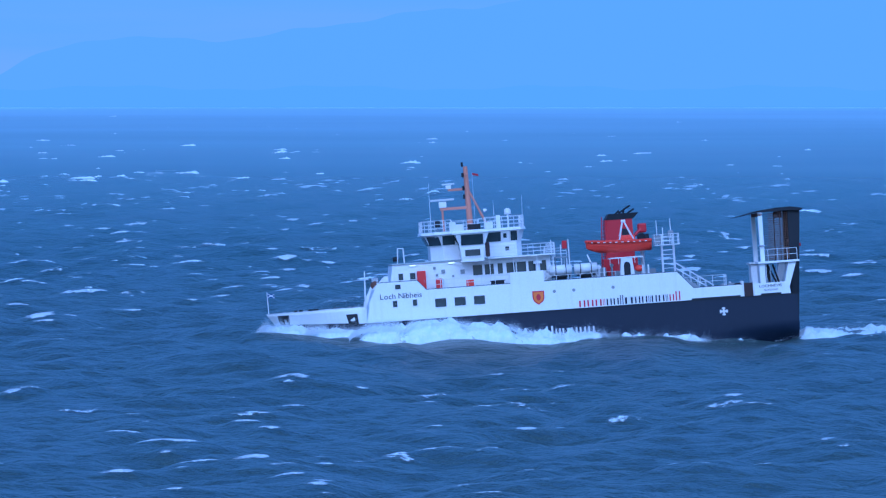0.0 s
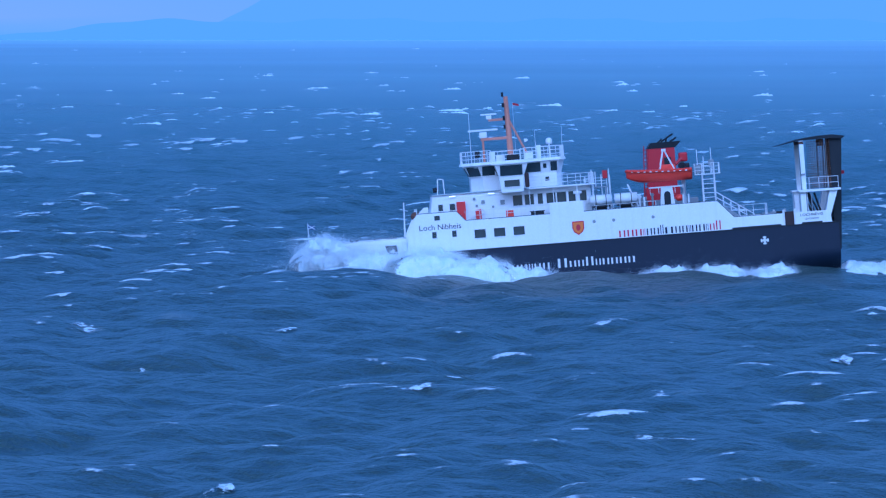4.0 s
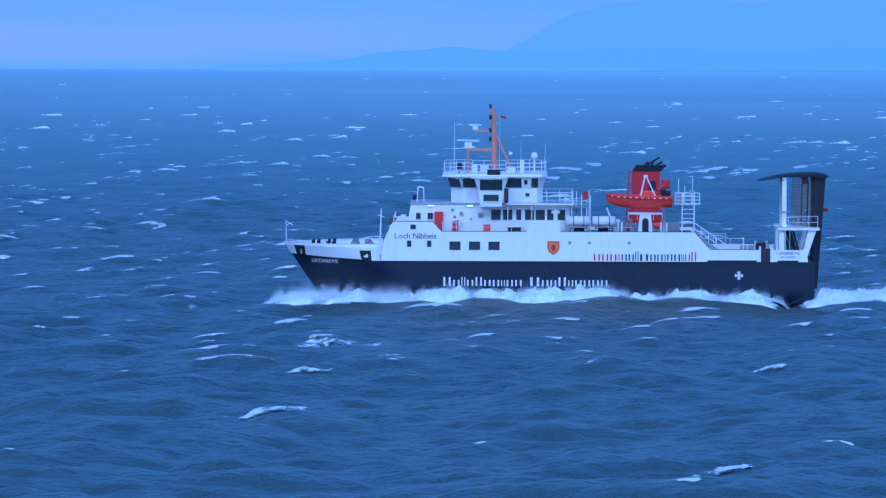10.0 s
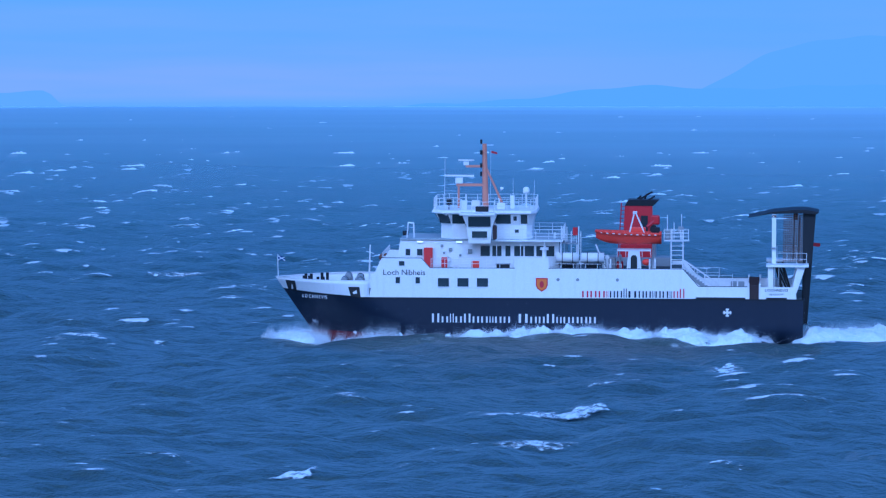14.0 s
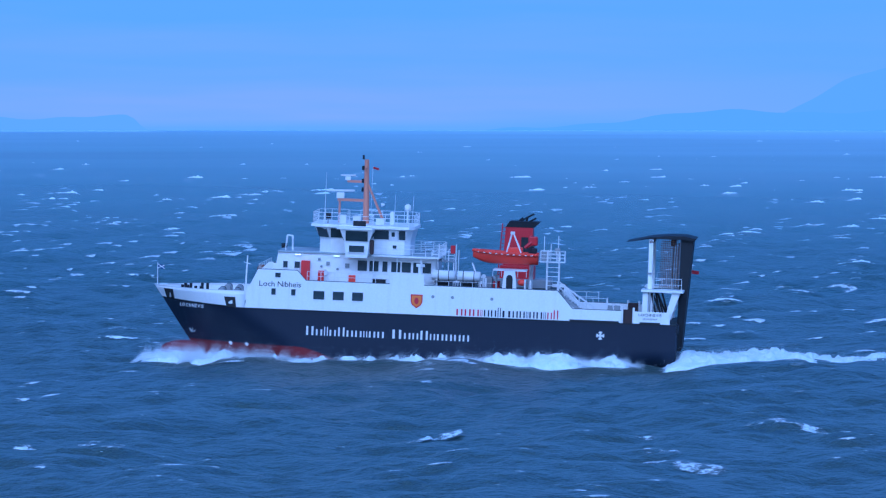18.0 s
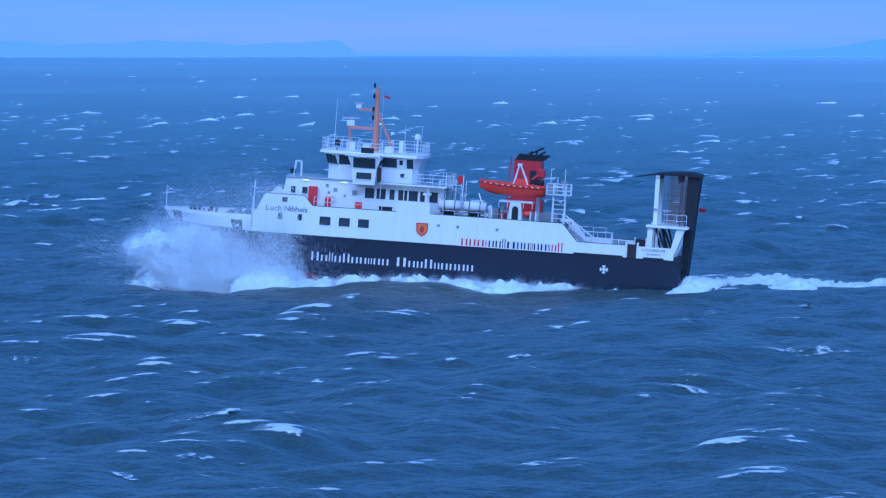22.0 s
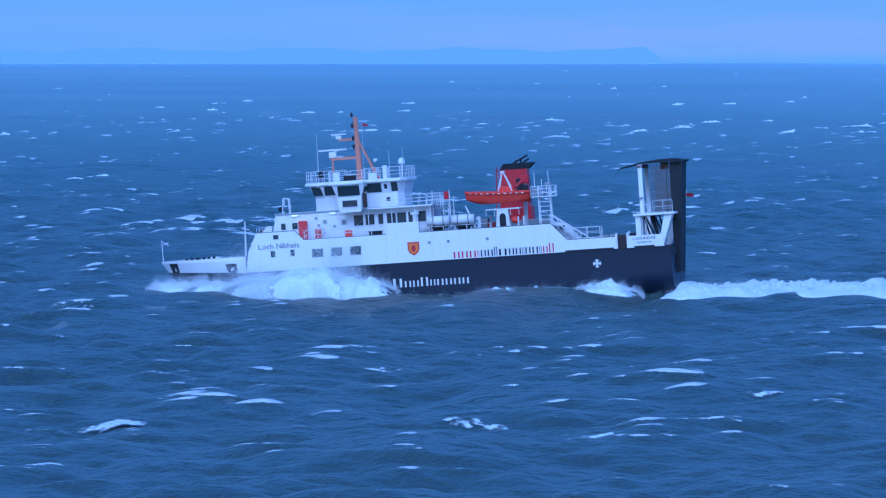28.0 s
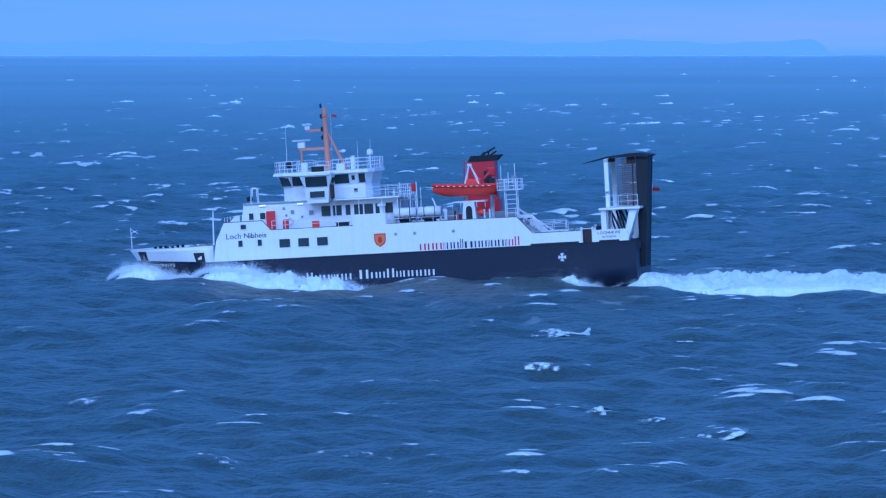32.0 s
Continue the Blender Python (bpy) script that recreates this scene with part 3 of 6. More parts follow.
breakers(19, (-87.0, 508.3, 3.3, 2.4, 1.9, 0), (-83.5, 486.6, 2.9, 2.8, 2.2, 0.4), (-67.4, 453.1, 3.9, 2.9, 1.1, 0.5), (-53.4, 452.8, 3.5, 3.4, 3.4, 0.6), (-82.9, 412.9, 3.0, 2.4, -3.1, 0.5), (-53.3, 394.4, 10.1, 2.2, -4.8, 0), (-68.2, 384.9, 3.2, 2.4, 4.1, 0.5), (-62.6, 387.7, 2.3, 1.4, 0.5, 0), (-59.8, 385.3, 2.1, 2.4, 4.6, 0.5), (-90.7, 373.3, 5.5, 1.3, -0.8, 0), (-60.9, 435.0, 3.8, 1.8, 2.1, 0))
breakers(20, (-83.3, 486.6, 4.2, 4.4, 6.5, 0.7), (-83.9, 440.4, 4.8, 2.3, -1.8, 0), (-77.3, 424.0, 7.0, 1.7, -3.9, 0), (-57.8, 410.1, 8.2, 2.0, -1.5, 0), (-57.2, 439.1, 3.5, 2.7, 2.8, 0.5), (-99.0, 401.9, 5.0, 3.0, -6.5, 0), (-100.9, 440.6, 4.8, 2.7, -0.7, 0), (-68.2, 381.1, 2.1, 1.4, 2.7, 0.3), (-64.1, 385.3, 1.8, 1.4, 2.2, 0.3), (-98.4, 352.7, 6.1, 2.3, 1.1, 0))
breakers(21, (-103.0, 443.5, 5.1, 2.8, 3.6, 0.5), (-101.9, 403.8, 7.0, 3.1, -4.5, 0), (-83.9, 475.2, 7.2, 2.6, 7.4, 0.4), (-96.7, 349.3, 1.9, 1.7, -2.2, 0), (-82.1, 422.4, 2.9, 1.3, -0.0, 0), (-69.7, 463.1, 8.0, 5.0, 3.9, 0), (-70.3, 426.8, 3.9, 2.1, 3.3, 0.4), (-73.1, 364.1, 2.0, 1.6, 0.5, 0), (-135.4, 482.1, 3.5, 3.8, -3.4, 0))
breakers(22, (-106.5, 373.9, 4.8, 2.0, 3.8, 0.4), (-102.9, 330.3, 2.6, 1.3, -2.0, 0), (-100.7, 342.1, 5.3, 1.6, 2.8, 0), (-95.7, 450.9, 5.4, 1.9, 0.7, 0), (-82.0, 526.0, 3.6, 3.2, 7.6, 0.5), (-132.2, 445.2, 3.9, 3.2, 1.1, 0), (-79.7, 414.6, 7.6, 1.2, -0.6, 0), (-108.1, 420.3, 5.4, 1.7, -4.8, 0), (-75.8, 459.7, 11.3, 4.5, -3.9, 0), (-82.4, 344.8, 4.7, 1.1, 0.7, 0))
breakers(23, (-108.4, 447.6, 3.5, 1.6, 1.5, 0), (-128.1, 458.4, 3.1, 1.5, 3.1, 0), (-116.9, 441.3, 3.8, 3.2, -1.8, 0.6), (-109.3, 407.3, 3.5, 1.9, 1.8, 0.4), (-103.3, 343.1, 2.0, 0.8, -0.0, 0), (-105.3, 327.8, 2.4, 1.3, 1.2, 0), (-82.6, 421.2, 2.3, 2.9, 1.6, 0.5), (-90.9, 427.0, 3.9, 2.1, -0.0, 0), (-188.6, 695.8, 3.2, 7, 9, 0.9))
breakers(24, (-146.2, 385.0, 4.4, 2.8, 2.7, 0.6), (-132.4, 412.3, 4.5, 3.6, -4.7, 0), (-119.0, 374.1, 4.3, 3.3, 3.8, 0), (-120.6, 433.2, 8.3, 2.2, -4.1, 0), (-118.5, 495.5, 5.0, 2.9, -3.1, 0), (-96.4, 373.1, 4.1, 1.3, 2.5, 0.3), (-132.1, 322.6, 1.6, 1.7, -2.7, 0.4), (-106.3, 424.1, 5.8, 1.7, -3.3, 0))
breakers(27, (-147.9, 384.0, 7.9, 3.5, 2.4, 0.7), (-167.3, 373.3, 2.2, 3.9, -1.8, 0.8), (-129.3, 354.1, 2.6, 1.2, -0.0, 0), (-163.0, 444.2, 5.7, 1.8, -2.5, 0), (-200.7, 510.8, 2.8, 2.4, 1.9, 0), (-156.4, 527.7, 2.4, 2.0, 1.5, 0), (-169.7, 550.0, 3.5, 3.5, -6.6, 0), (-129.0, 403.9, 1.3, 1.5, -0.0, 0))
breakers(28, (-173.1, 374.9, 9.1, 3.0, 5.4, 0.6), (-148.3, 380.7, 7.3, 1.7, 0.5, 0), (-139.6, 368.7, 3.7, 1.9, 3.2, 0.4), (-134.3, 412.1, 4.9, 2.0, 0.9, 0), (-167.1, 443.1, 3.8, 1.8, 1.1, 0), (-164.6, 460.1, 4.6, 1.5, -0.0, 0), (-212.0, 528.5, 4.3, 5.2, -2.6, 0))
breakers(29, (-176.2, 370.7, 2.2, 1.6, 2.5, 0.3), (-173.3, 375.4, 3.6, 2.0, 2.8, 0.4), (-182.0, 360.5, 4.1, 1.2, 3.6, 0), (-175.7, 452.6, 5.4, 1.9, -0.0, 0), (-182.1, 436.2, 5.0, 3.6, -5.2, 0), (-144.6, 383.3, 3.9, 2.1, -0.0, 0), (-142.9, 359.9, 7.2, 0.8, -0.5, 0), (-217.1, 493.9, 5.0, 2.9, -8.9, 0))
breakers(30, (-184.3, 473.0, 3.9, 2.6, -2.0, 0), (-151.0, 390.5, 5.7, 3.6, 0.6, 0), (-172.4, 375.9, 9.3, 1.3, -0.0, 0), (-187.3, 340.4, 4.4, 1.9, -0.6, 0), (-216.4, 495.8, 3.2, 3.5, -4.0, 0), (-169.3, 422.6, 4.3, 1.7, 2.3, 0), (-197.0, 467.6, 4.3, 2.0, 2.0, 0.3), (-206.8, 407.0, 4.5, 2.3, -0.6, 0))
breakers(31, (-191.7, 334.9, 8.9, 3.4, -4.7, 0), (-171.2, 375.4, 7.6, 3.0, -1.3, 0), (-203.6, 371.1, 4.4, 4.2, -2.5, 0), (-159.5, 413.6, 4.2, 2.0, 1.6, 0.4), (-166.8, 329.1, 1.7, 1.5, 1.4, 0.4), (-225.6, 490.4, 2.7, 1.7, 1.8, 0), (-191.9, 453.7, 7.7, 3.4, -5.6, 0.6), (-183.9, 371.7, 3.1, 1.0, 1.3, 0), (-187.9, 472.1, 2.4, 2.1, -0.0, 0))
breakers(32, (-200.2, 476.6, 5.9, 6.4, 3.3, 1.0), (-167.7, 367.2, 3.5, 2.5, 2.5, 0.5), (-198.4, 329.2, 6.0, 1.8, -1.0, 0), (-191.2, 337.0, 3.7, 2.4, -2.1, 0), (-185.1, 343.9, 7.1, 2.2, -1.1, 0), (-177.5, 379.5, 1.6, 3.4, 0.5, 0.7), (-173.7, 377.9, 3.3, 1.3, -0.0, 0), (-211.3, 384.6, 5.6, 2.1, -1.4, 0), (-225.9, 500.2, 2.7, 2.3, 0.9, 0), (-190.3, 424.1, 4.3, 1.3, 0.7, 0))

# ---- far shore and sky ----


def glow(name, low, high, scale, contrast, stretch, bank=False):
    """Plain glowing distance: two close colours in soft patches; a bank of the second colour lies low in one quarter of
    the sky.
    """
    m = bpy.data.materials.new(name)
    m.use_nodes = True
    tree = m.node_tree
    tree.nodes.remove(tree.nodes["Principled BSDF"])
    co = tree.nodes.new("ShaderNodeTexCoord").outputs["Object"]
    n = noise_of(tree, co, scale, 4, 0.55, stretch)
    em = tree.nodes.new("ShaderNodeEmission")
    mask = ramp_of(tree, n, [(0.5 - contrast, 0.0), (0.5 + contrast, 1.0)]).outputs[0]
    if bank:
        split = tree.nodes.new("ShaderNodeSeparateXYZ")
        tree.links.new(co, split.inputs[0])
        rise = ramp_of(tree, math_of(tree, "DIVIDE", split.outputs[2], 70.0, True), [(0.02, 0.3), (0.1, 0.95), (0.35, 0.8), (0.6, 0.45)]).outputs[0]
        quarter = ramp_of(tree, math_of(tree, "ADD", math_of(tree, "DIVIDE", split.outputs[0], 3700.0), 0.3), [(0.08, 0.5), (0.14, 1.0), (0.2, 0.9), (0.26, 0.45), (0.29, 0.6)]).outputs[0]
        mask = math_of(tree, "MULTIPLY", mask, math_of(tree, "MULTIPLY", rise, quarter))
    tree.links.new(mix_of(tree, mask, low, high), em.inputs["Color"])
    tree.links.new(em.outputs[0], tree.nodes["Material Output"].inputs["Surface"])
    return m


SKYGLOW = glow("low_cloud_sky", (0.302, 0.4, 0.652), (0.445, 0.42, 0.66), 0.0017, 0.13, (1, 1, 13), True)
# the hills glow; the haze before them is put into their blue colour
HILLHAZE = glow("haze_coloured_hill", (0.272, 0.386, 0.628), (0.284, 0.392, 0.636), 0.002, 0.2, (1, 1, 2))
HEADLAND = glow("haze_coloured_headland", (0.304, 0.398, 0.65), (0.316, 0.402, 0.653), 0.002, 0.2, (1, 1, 2))
FARHILL = glow("haze_coloured_far_hill", (0.29, 0.392, 0.64), (0.3, 0.397, 0.646), 0.002, 0.2, (1, 1, 2))


def ridge(name, dist, a0, a1, height, material, label, depth=60):
    """A line of hills between two bearings in degrees; height(bearing) in metres, with a back slope."""
    bm = B()
    rows = []
    n = int((a1 - a0) * 14)
    for i in range(n + 1):
        a = a0 + (a1 - a0) * i / n
        s, c = math.sin(radians(a)), math.cos(radians(a))
        h = max(0.0, height(a))
        rows.append([bm.verts.new((d * s, d * c, zz)) for d, zz in ((dist, -2), (dist + 0.3 * depth, h * 0.6), (dist + 0.7 * depth, h), (dist + depth, -2))])
    for p, q in zip(rows, rows[1:]):
        for i in range(3):
            bm.faces.new((p[i], q[i], q[i + 1], p[i + 1]))
    bmesh.ops.recalc_face_normals(bm, faces=bm.faces)
    return tagged(part(name, bm, material), label, "hill", kind="structure")


def smooth(a, lo, hi):
    s = min(1, max(0, (a - lo) / (hi - lo)))
    return s * s * (3 - 2 * s)


def hill_main(a):
    wob = 2.0 * math.sin(a * 2.1) + 1.2 * math.sin(a * 5.3 + 1) + 0.5 * math.sin(a * 13)
    return smooth(a, -3.6, -1.4) * 42 + smooth(a, -0.6, 3.5) * 30 + wob * smooth(a, -3.4, -2.4)


def hill_low(a):
    return smooth(a, -6.6, -3.0) * 15 + 1.2 * math.sin(a * 3.1) + 0.6 * math.sin(a * 9) - 3


def headland(a):
    return (8.5 + 1.0 * math.sin(a * 4) + 0.5 * math.sin(a * 11)) * smooth(-a, 8.72, 8.95)


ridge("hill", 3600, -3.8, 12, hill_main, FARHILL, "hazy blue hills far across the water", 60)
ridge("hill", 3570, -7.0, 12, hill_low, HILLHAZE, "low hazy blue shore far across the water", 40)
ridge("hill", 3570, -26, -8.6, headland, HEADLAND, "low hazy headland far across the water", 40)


def build_sky():
    bm = B()
    lo, hi = [], []
    for i in range(61):
        a = radians(-60 + 2 * i)
        lo.append(bm.verts.new((3700 * math.sin(a), 3700 * math.cos(a), -20)))
        hi.append(bm.verts.new((3700 * math.sin(a), 3700 * math.cos(a), 320)))
    for i in range(60):
        bm.faces.new((lo[i], lo[i + 1], hi[i + 1], hi[i]))
    return tagged(part("backdrop", bm, SKYGLOW, smooth=True), "pale blue cloudy sky with faint pink bands", "sky", kind="structure")


build_sky()


# see-through sheet that imitates haze: its opacity grows with distance
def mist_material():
    m = bpy.data.materials.new("thin_haze_sheet")
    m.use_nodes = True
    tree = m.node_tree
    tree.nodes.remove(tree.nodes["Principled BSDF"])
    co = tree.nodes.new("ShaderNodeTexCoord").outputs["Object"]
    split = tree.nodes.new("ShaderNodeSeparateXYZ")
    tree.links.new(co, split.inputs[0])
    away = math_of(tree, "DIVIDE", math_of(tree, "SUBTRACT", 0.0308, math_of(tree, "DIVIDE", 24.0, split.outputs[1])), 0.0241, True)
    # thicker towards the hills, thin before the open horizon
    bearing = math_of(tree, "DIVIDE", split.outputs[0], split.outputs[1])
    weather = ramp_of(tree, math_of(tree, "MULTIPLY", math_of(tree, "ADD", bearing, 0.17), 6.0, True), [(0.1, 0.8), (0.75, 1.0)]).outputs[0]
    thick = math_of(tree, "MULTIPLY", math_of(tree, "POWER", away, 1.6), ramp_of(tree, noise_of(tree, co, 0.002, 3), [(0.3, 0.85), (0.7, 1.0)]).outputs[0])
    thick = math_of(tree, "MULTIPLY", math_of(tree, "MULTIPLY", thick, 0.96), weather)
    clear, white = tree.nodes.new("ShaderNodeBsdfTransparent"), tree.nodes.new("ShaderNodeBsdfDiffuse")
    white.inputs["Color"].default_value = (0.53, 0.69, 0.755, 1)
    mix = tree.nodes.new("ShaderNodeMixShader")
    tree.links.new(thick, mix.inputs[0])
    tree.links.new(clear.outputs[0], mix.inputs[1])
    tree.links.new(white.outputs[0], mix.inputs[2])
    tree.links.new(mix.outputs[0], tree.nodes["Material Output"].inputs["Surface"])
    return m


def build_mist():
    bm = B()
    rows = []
    # flat sheet just above the water, added in place of hazy air
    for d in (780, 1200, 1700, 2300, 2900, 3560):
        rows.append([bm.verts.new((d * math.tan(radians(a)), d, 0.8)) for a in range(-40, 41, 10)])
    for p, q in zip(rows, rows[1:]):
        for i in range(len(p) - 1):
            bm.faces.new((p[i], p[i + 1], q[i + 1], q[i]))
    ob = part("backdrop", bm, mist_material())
    return tagged(ob, "thin blue see-through sheet added for the haze over the far water", "haze", kind="structure")


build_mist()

# ---- the ferry: x runs aft, y to starboard, z up from the waterline; x = 0 amidships ----
ferry = tagged(group_of("ferry"), "white and navy car ferry pitching in rough sea", "ferry")
BEAM = 5.6


def sheer(x):
    return 3.3 + (0.0 if x > -17.5 else 0.1 + 0.32 * (-17.5 - x) / 7.2)


def stem(z):
    return -25.1 + (4.9 - z) * 0.69 if z > -0.6 else -21.305 + (-0.6 - z) * 0.3


def half(x, z):
    """Half the hull's breadth at x and height z."""
    e = 8.2 + 0.75 * max(0.0, 3.6 - z)
    s = min(1.0, max(0.0, (x - stem(z)) / e))
    b = BEAM * (1 - (1 - s) ** (2.1 - 0.12 * min(3, max(0, 3.3 - z))))
    if z < -1.2:
        b *= max(0.15, 1 - ((-1.2 - z) / 1.6) ** 2 * 0.75)
    if x > 16 and z < 0.2:
        b *= max(0.2, 1 - (x - 16) / 9 * min(1.0, (0.2 - z) / 2.2) * 0.5)
    return b


def shell(bm, low, high, steps, x_end=24.0, columns=52, thick=0.0, sides=(-1, 1), x_from=None):
    """A skin that follows the hull between two heights, given as functions of x."""
    for side in sides:
        grid = []
        for i in range(columns + 1):
            f = (i / columns) ** 1.7
            col = []
            for j in range(steps + 1):
                v = j / steps
                zz = low(-24) * (1 - v) + high(-24) * v
                xa = stem(zz) if x_from is None else x_from
                x = xa + (x_end - xa) * f
                z = low(x) * (1 - v) + high(x) * v
                col.append(bm.verts.new((x, side * half(x, z), z)))
            grid.append(col)
        inner = None
        if thick:
            inner = [[bm.verts.new((v.co.x + (thick if i == 0 and x_from is None else 0), side * max(0.0, abs(v.co.y) - thick), v.co.z)) for v in col] for i, col in enumerate(grid)]
        for a, b in zip(grid, grid[1:]):
            for j in range(steps):
                bm.faces.new((a[j], b[j], b[j + 1], a[j + 1]))
        if inner:
            for i, (a, b) in enumerate(zip(inner, inner[1:])):
                for j in range(steps):
                    bm.faces.new((a[j], a[j + 1], b[j + 1], b[j]))
                bm.faces.new((grid[i][-1], grid[i + 1][-1], b[-1], a[-1]))
            bm.faces.new([v for v in grid[-1]] + [v for v in reversed(inner[-1])])
    bmesh.ops.remove_doubles(bm, verts=bm.verts, dist=0.002)
    bmesh.ops.recalc_face_normals(bm, faces=bm.faces)
    return bm


BOOT = -0.1


def build_hull():
    def boot(x):
        """The line where navy paint meets red, lower aft."""
        return BOOT - 1.25 * smooth(x, -11, -6)

    bm = shell(B(), boot, sheer, 10)
    # transom
    zs = [boot(24) + (sheer(24) - boot(24)) * j / 8 for j in range(9)]
    l = [bm.verts.new((24.0, -half(24, z), z)) for z in zs]
    r = [bm.verts.new((24.0, half(24, z), z)) for z in zs]
    for i in range(8):
        bm.faces.new((l[i], r[i], r[i + 1], l[i + 1]))
    bmesh.ops.recalc_face_normals(bm, faces=bm.faces)
    hull = part("hull", bm, NAVY, ferry, "navy blue painted steel hull", True)
    bm = shell(B(), lambda x: -2.7, boot, 6)
    box(bm, -17, 22, -1.2, 1.2, -2.72, -2.6)
    part("hull_bottom", bm, BOTTOM, ferry, "red antifouling paint below the waterline", True)
    # bulb at the forefoot
    bm = ball(B(), (-21.9, 0, -1.25), 0.95, (2.5, 1, 1), 20)
    part("bulbous_bow", bm, BOTTOM, ferry, "red bulbous forefoot", True)
    # rubbing strake just under the edge of the deck
    bm = shell(B(), lambda x: sheer(x) - 0.1, lambda x: sheer(x) + 0.02, 1, thick=0.0)
    for v in bm.verts:
        v.co.y *= 1.008
    part("rubbing_strake", bm, BLACK, ferry)
    # main deck
    bm = B()
    n = 40
    a, b = [], []
    for i in range(n + 1):
        x = -23.9 + 47.8 * i / n
        h = max(0.02, half(x, 3.4) - 0.15)
        a.append(bm.verts.new((x, -h, 3.25 if x > -17.5 else 3.35)))
        b.append(bm.verts.new((x, h, 3.25 if x > -17.5 else 3.35)))
    for i in range(n):
        bm.faces.new((a[i], a[i + 1], b[i + 1], b[i]))
    part("main_deck", bm, DECK, ferry)
    # white bulwark round the forecastle
    bm = shell(B(), sheer, lambda x: 4.74 + 0.05 * smooth(x, -24, -16), 4, x_end=-15.9, columns=24, thick=0.12)
    part("bow_bulwark", bm, WHITE, ferry, "white bulwark round the forecastle", True)
    for side in (-1, 1):
        # dark rubbing pads on the bulwark
        for x0, x1, z0, z1 in ((-23.75, -22.9, sheer(-23.4), 4.55), (-17.6, -16.7, sheer(-17), 4.25)):
            bm = B()
            c = [(x0, z0), (x1, z0), (x1 - 0.1, z1), (x0 - 0.25, z1)]
            outer = [bm.verts.new((x, side * (half(x, z) + 0.05), z)) for x, z in c]
            back = [bm.verts.new((x, side * (half(x, z) - 0.05), z)) for x, z in c]
            bm.faces.new(outer)
            for i in range(4):
                bm.faces.new((outer[i], outer[(i + 1) % 4], back[(i + 1) % 4], back[i]))
            bmesh.ops.recalc_face_normals(bm, faces=bm.faces)
            part("fairlead_plate", bm, SHADOW, ferry, "dark plate with a roller fairlead")
        bm = tube(B(), (-23.3, side * (half(-23.3, 4) + 0.06), 3.75), (-23.3, side * (half(-23.3, 4) + 0.06), 4.3), 0.09, 10)
        part("fairlead_roller", bm, GREY, ferry)
    # cap rail
    bm = shell(B(), lambda x: 4.72 + 0.05 * smooth(x, -24, -16), lambda x: 4.8 + 0.05 * smooth(x, -24, -16), 1, x_end=-15.9, columns=24, thick=0.22)
    part("cap_rail", bm, RAIL, ferry)
    return hull


hull = build_hull()

# side walls with the profile of the deckhouse, port and starboard
WALL = [(-15.9, 3.28), (-15.6, 5.2), (-14.75, 6.92), (-11.1, 6.92), (-10.3, 6.02), (-2.5, 6.02), (-2.5, 7.05), (0.62, 7.05), (0.62, 6.02),
        (12.95, 6.02), (14.4, 4.42), (18.9, 4.42), (18.9, 3.28)]
for side in (-1, 1):
    y0, y1 = sorted((side * (BEAM + 0.012), side * (BEAM - 0.16)))
    part("side_wall", prism(B(), WALL, y0, y1), WHITE, ferry, "white deckhouse side with rust streaks")
    part("stern_wall", prism(B(), [(20.05, 3.28), (20.05, 4.42), (23.25, 4.42), (23.4, 3.28)], y0, y1), WHITE, ferry, "white bulwark at the stern")
    o0, o1 = sorted((side * (BEAM + 0.03), side * (BEAM - 0.02)))
    # freeing slots along the deck edge: dark strips carry the shade of the openings
    for xa, xb in ((14.15, 18.7), (20.6, 22.5)):
        part("freeing_port", box(B(), xa, xb, o0, o1, 3.31, 3.46), SHADOW, ferry)
    # rusty door in the gap of the bulwark
    part("bulwark_door", box(B(), 18.95, 20.0, *sorted((side * 5.3, side * 5.2)), 3.25, 4.55, 0.02), DARK_RUST, ferry, "dark rust-stained side door")
    for x in (18.98, 20.02):
        part("gate_post", box(B(), x - 0.09, x + 0.09, *sorted((side * 5.6, side * 5.2)), 3.3, 4.75, 0.02), RAIL, ferry)
    # wall-top cap
    bm = B()
    for (xa, za), (xb, zb) in ((WALL[2], WALL[3]), (WALL[3], WALL[4]), (WALL[4], WALL[5]), (WALL[8], WALL[9]), (WALL[9], WALL[10]), (WALL[10], WALL[11])):
        tube(bm, (xa, side * 5.54, za), (xb, side * 5.54, zb), 0.06, 6)
    part("wall_cap", bm, DECK, ferry)

# front of the lower deckhouse and its deck
bm = B()
plan(bm, [(-15.88, -5.42), (-15.2, -5.42), (-15.2, 5.42), (-15.88, 5.42)], [(-14.8, -5.42), (-14.4, -5.42), (-14.4, 5.42), (-14.8, 5.42)], 3.26, 6.4)
part("deckhouse_front", bm, WHITE, ferry, "sloping white front of the deckhouse")
part("boat_deck", box(B(), -14.9, 12.9, -5.42, 5.42, 5.55, 5.7), DECK, ferry)
part("deckhouse_aft", box(B(), 12.4, 12.6, -5.42, 5.42, 3.27, 5.54), WHITE, ferry)
# wing house beside the wheelhouse stair
part("side_locker", box(B(), -2.4, 0.5, -5.4, -4.3, 5.71, 7.0, 0.03), WHITE, ferry)

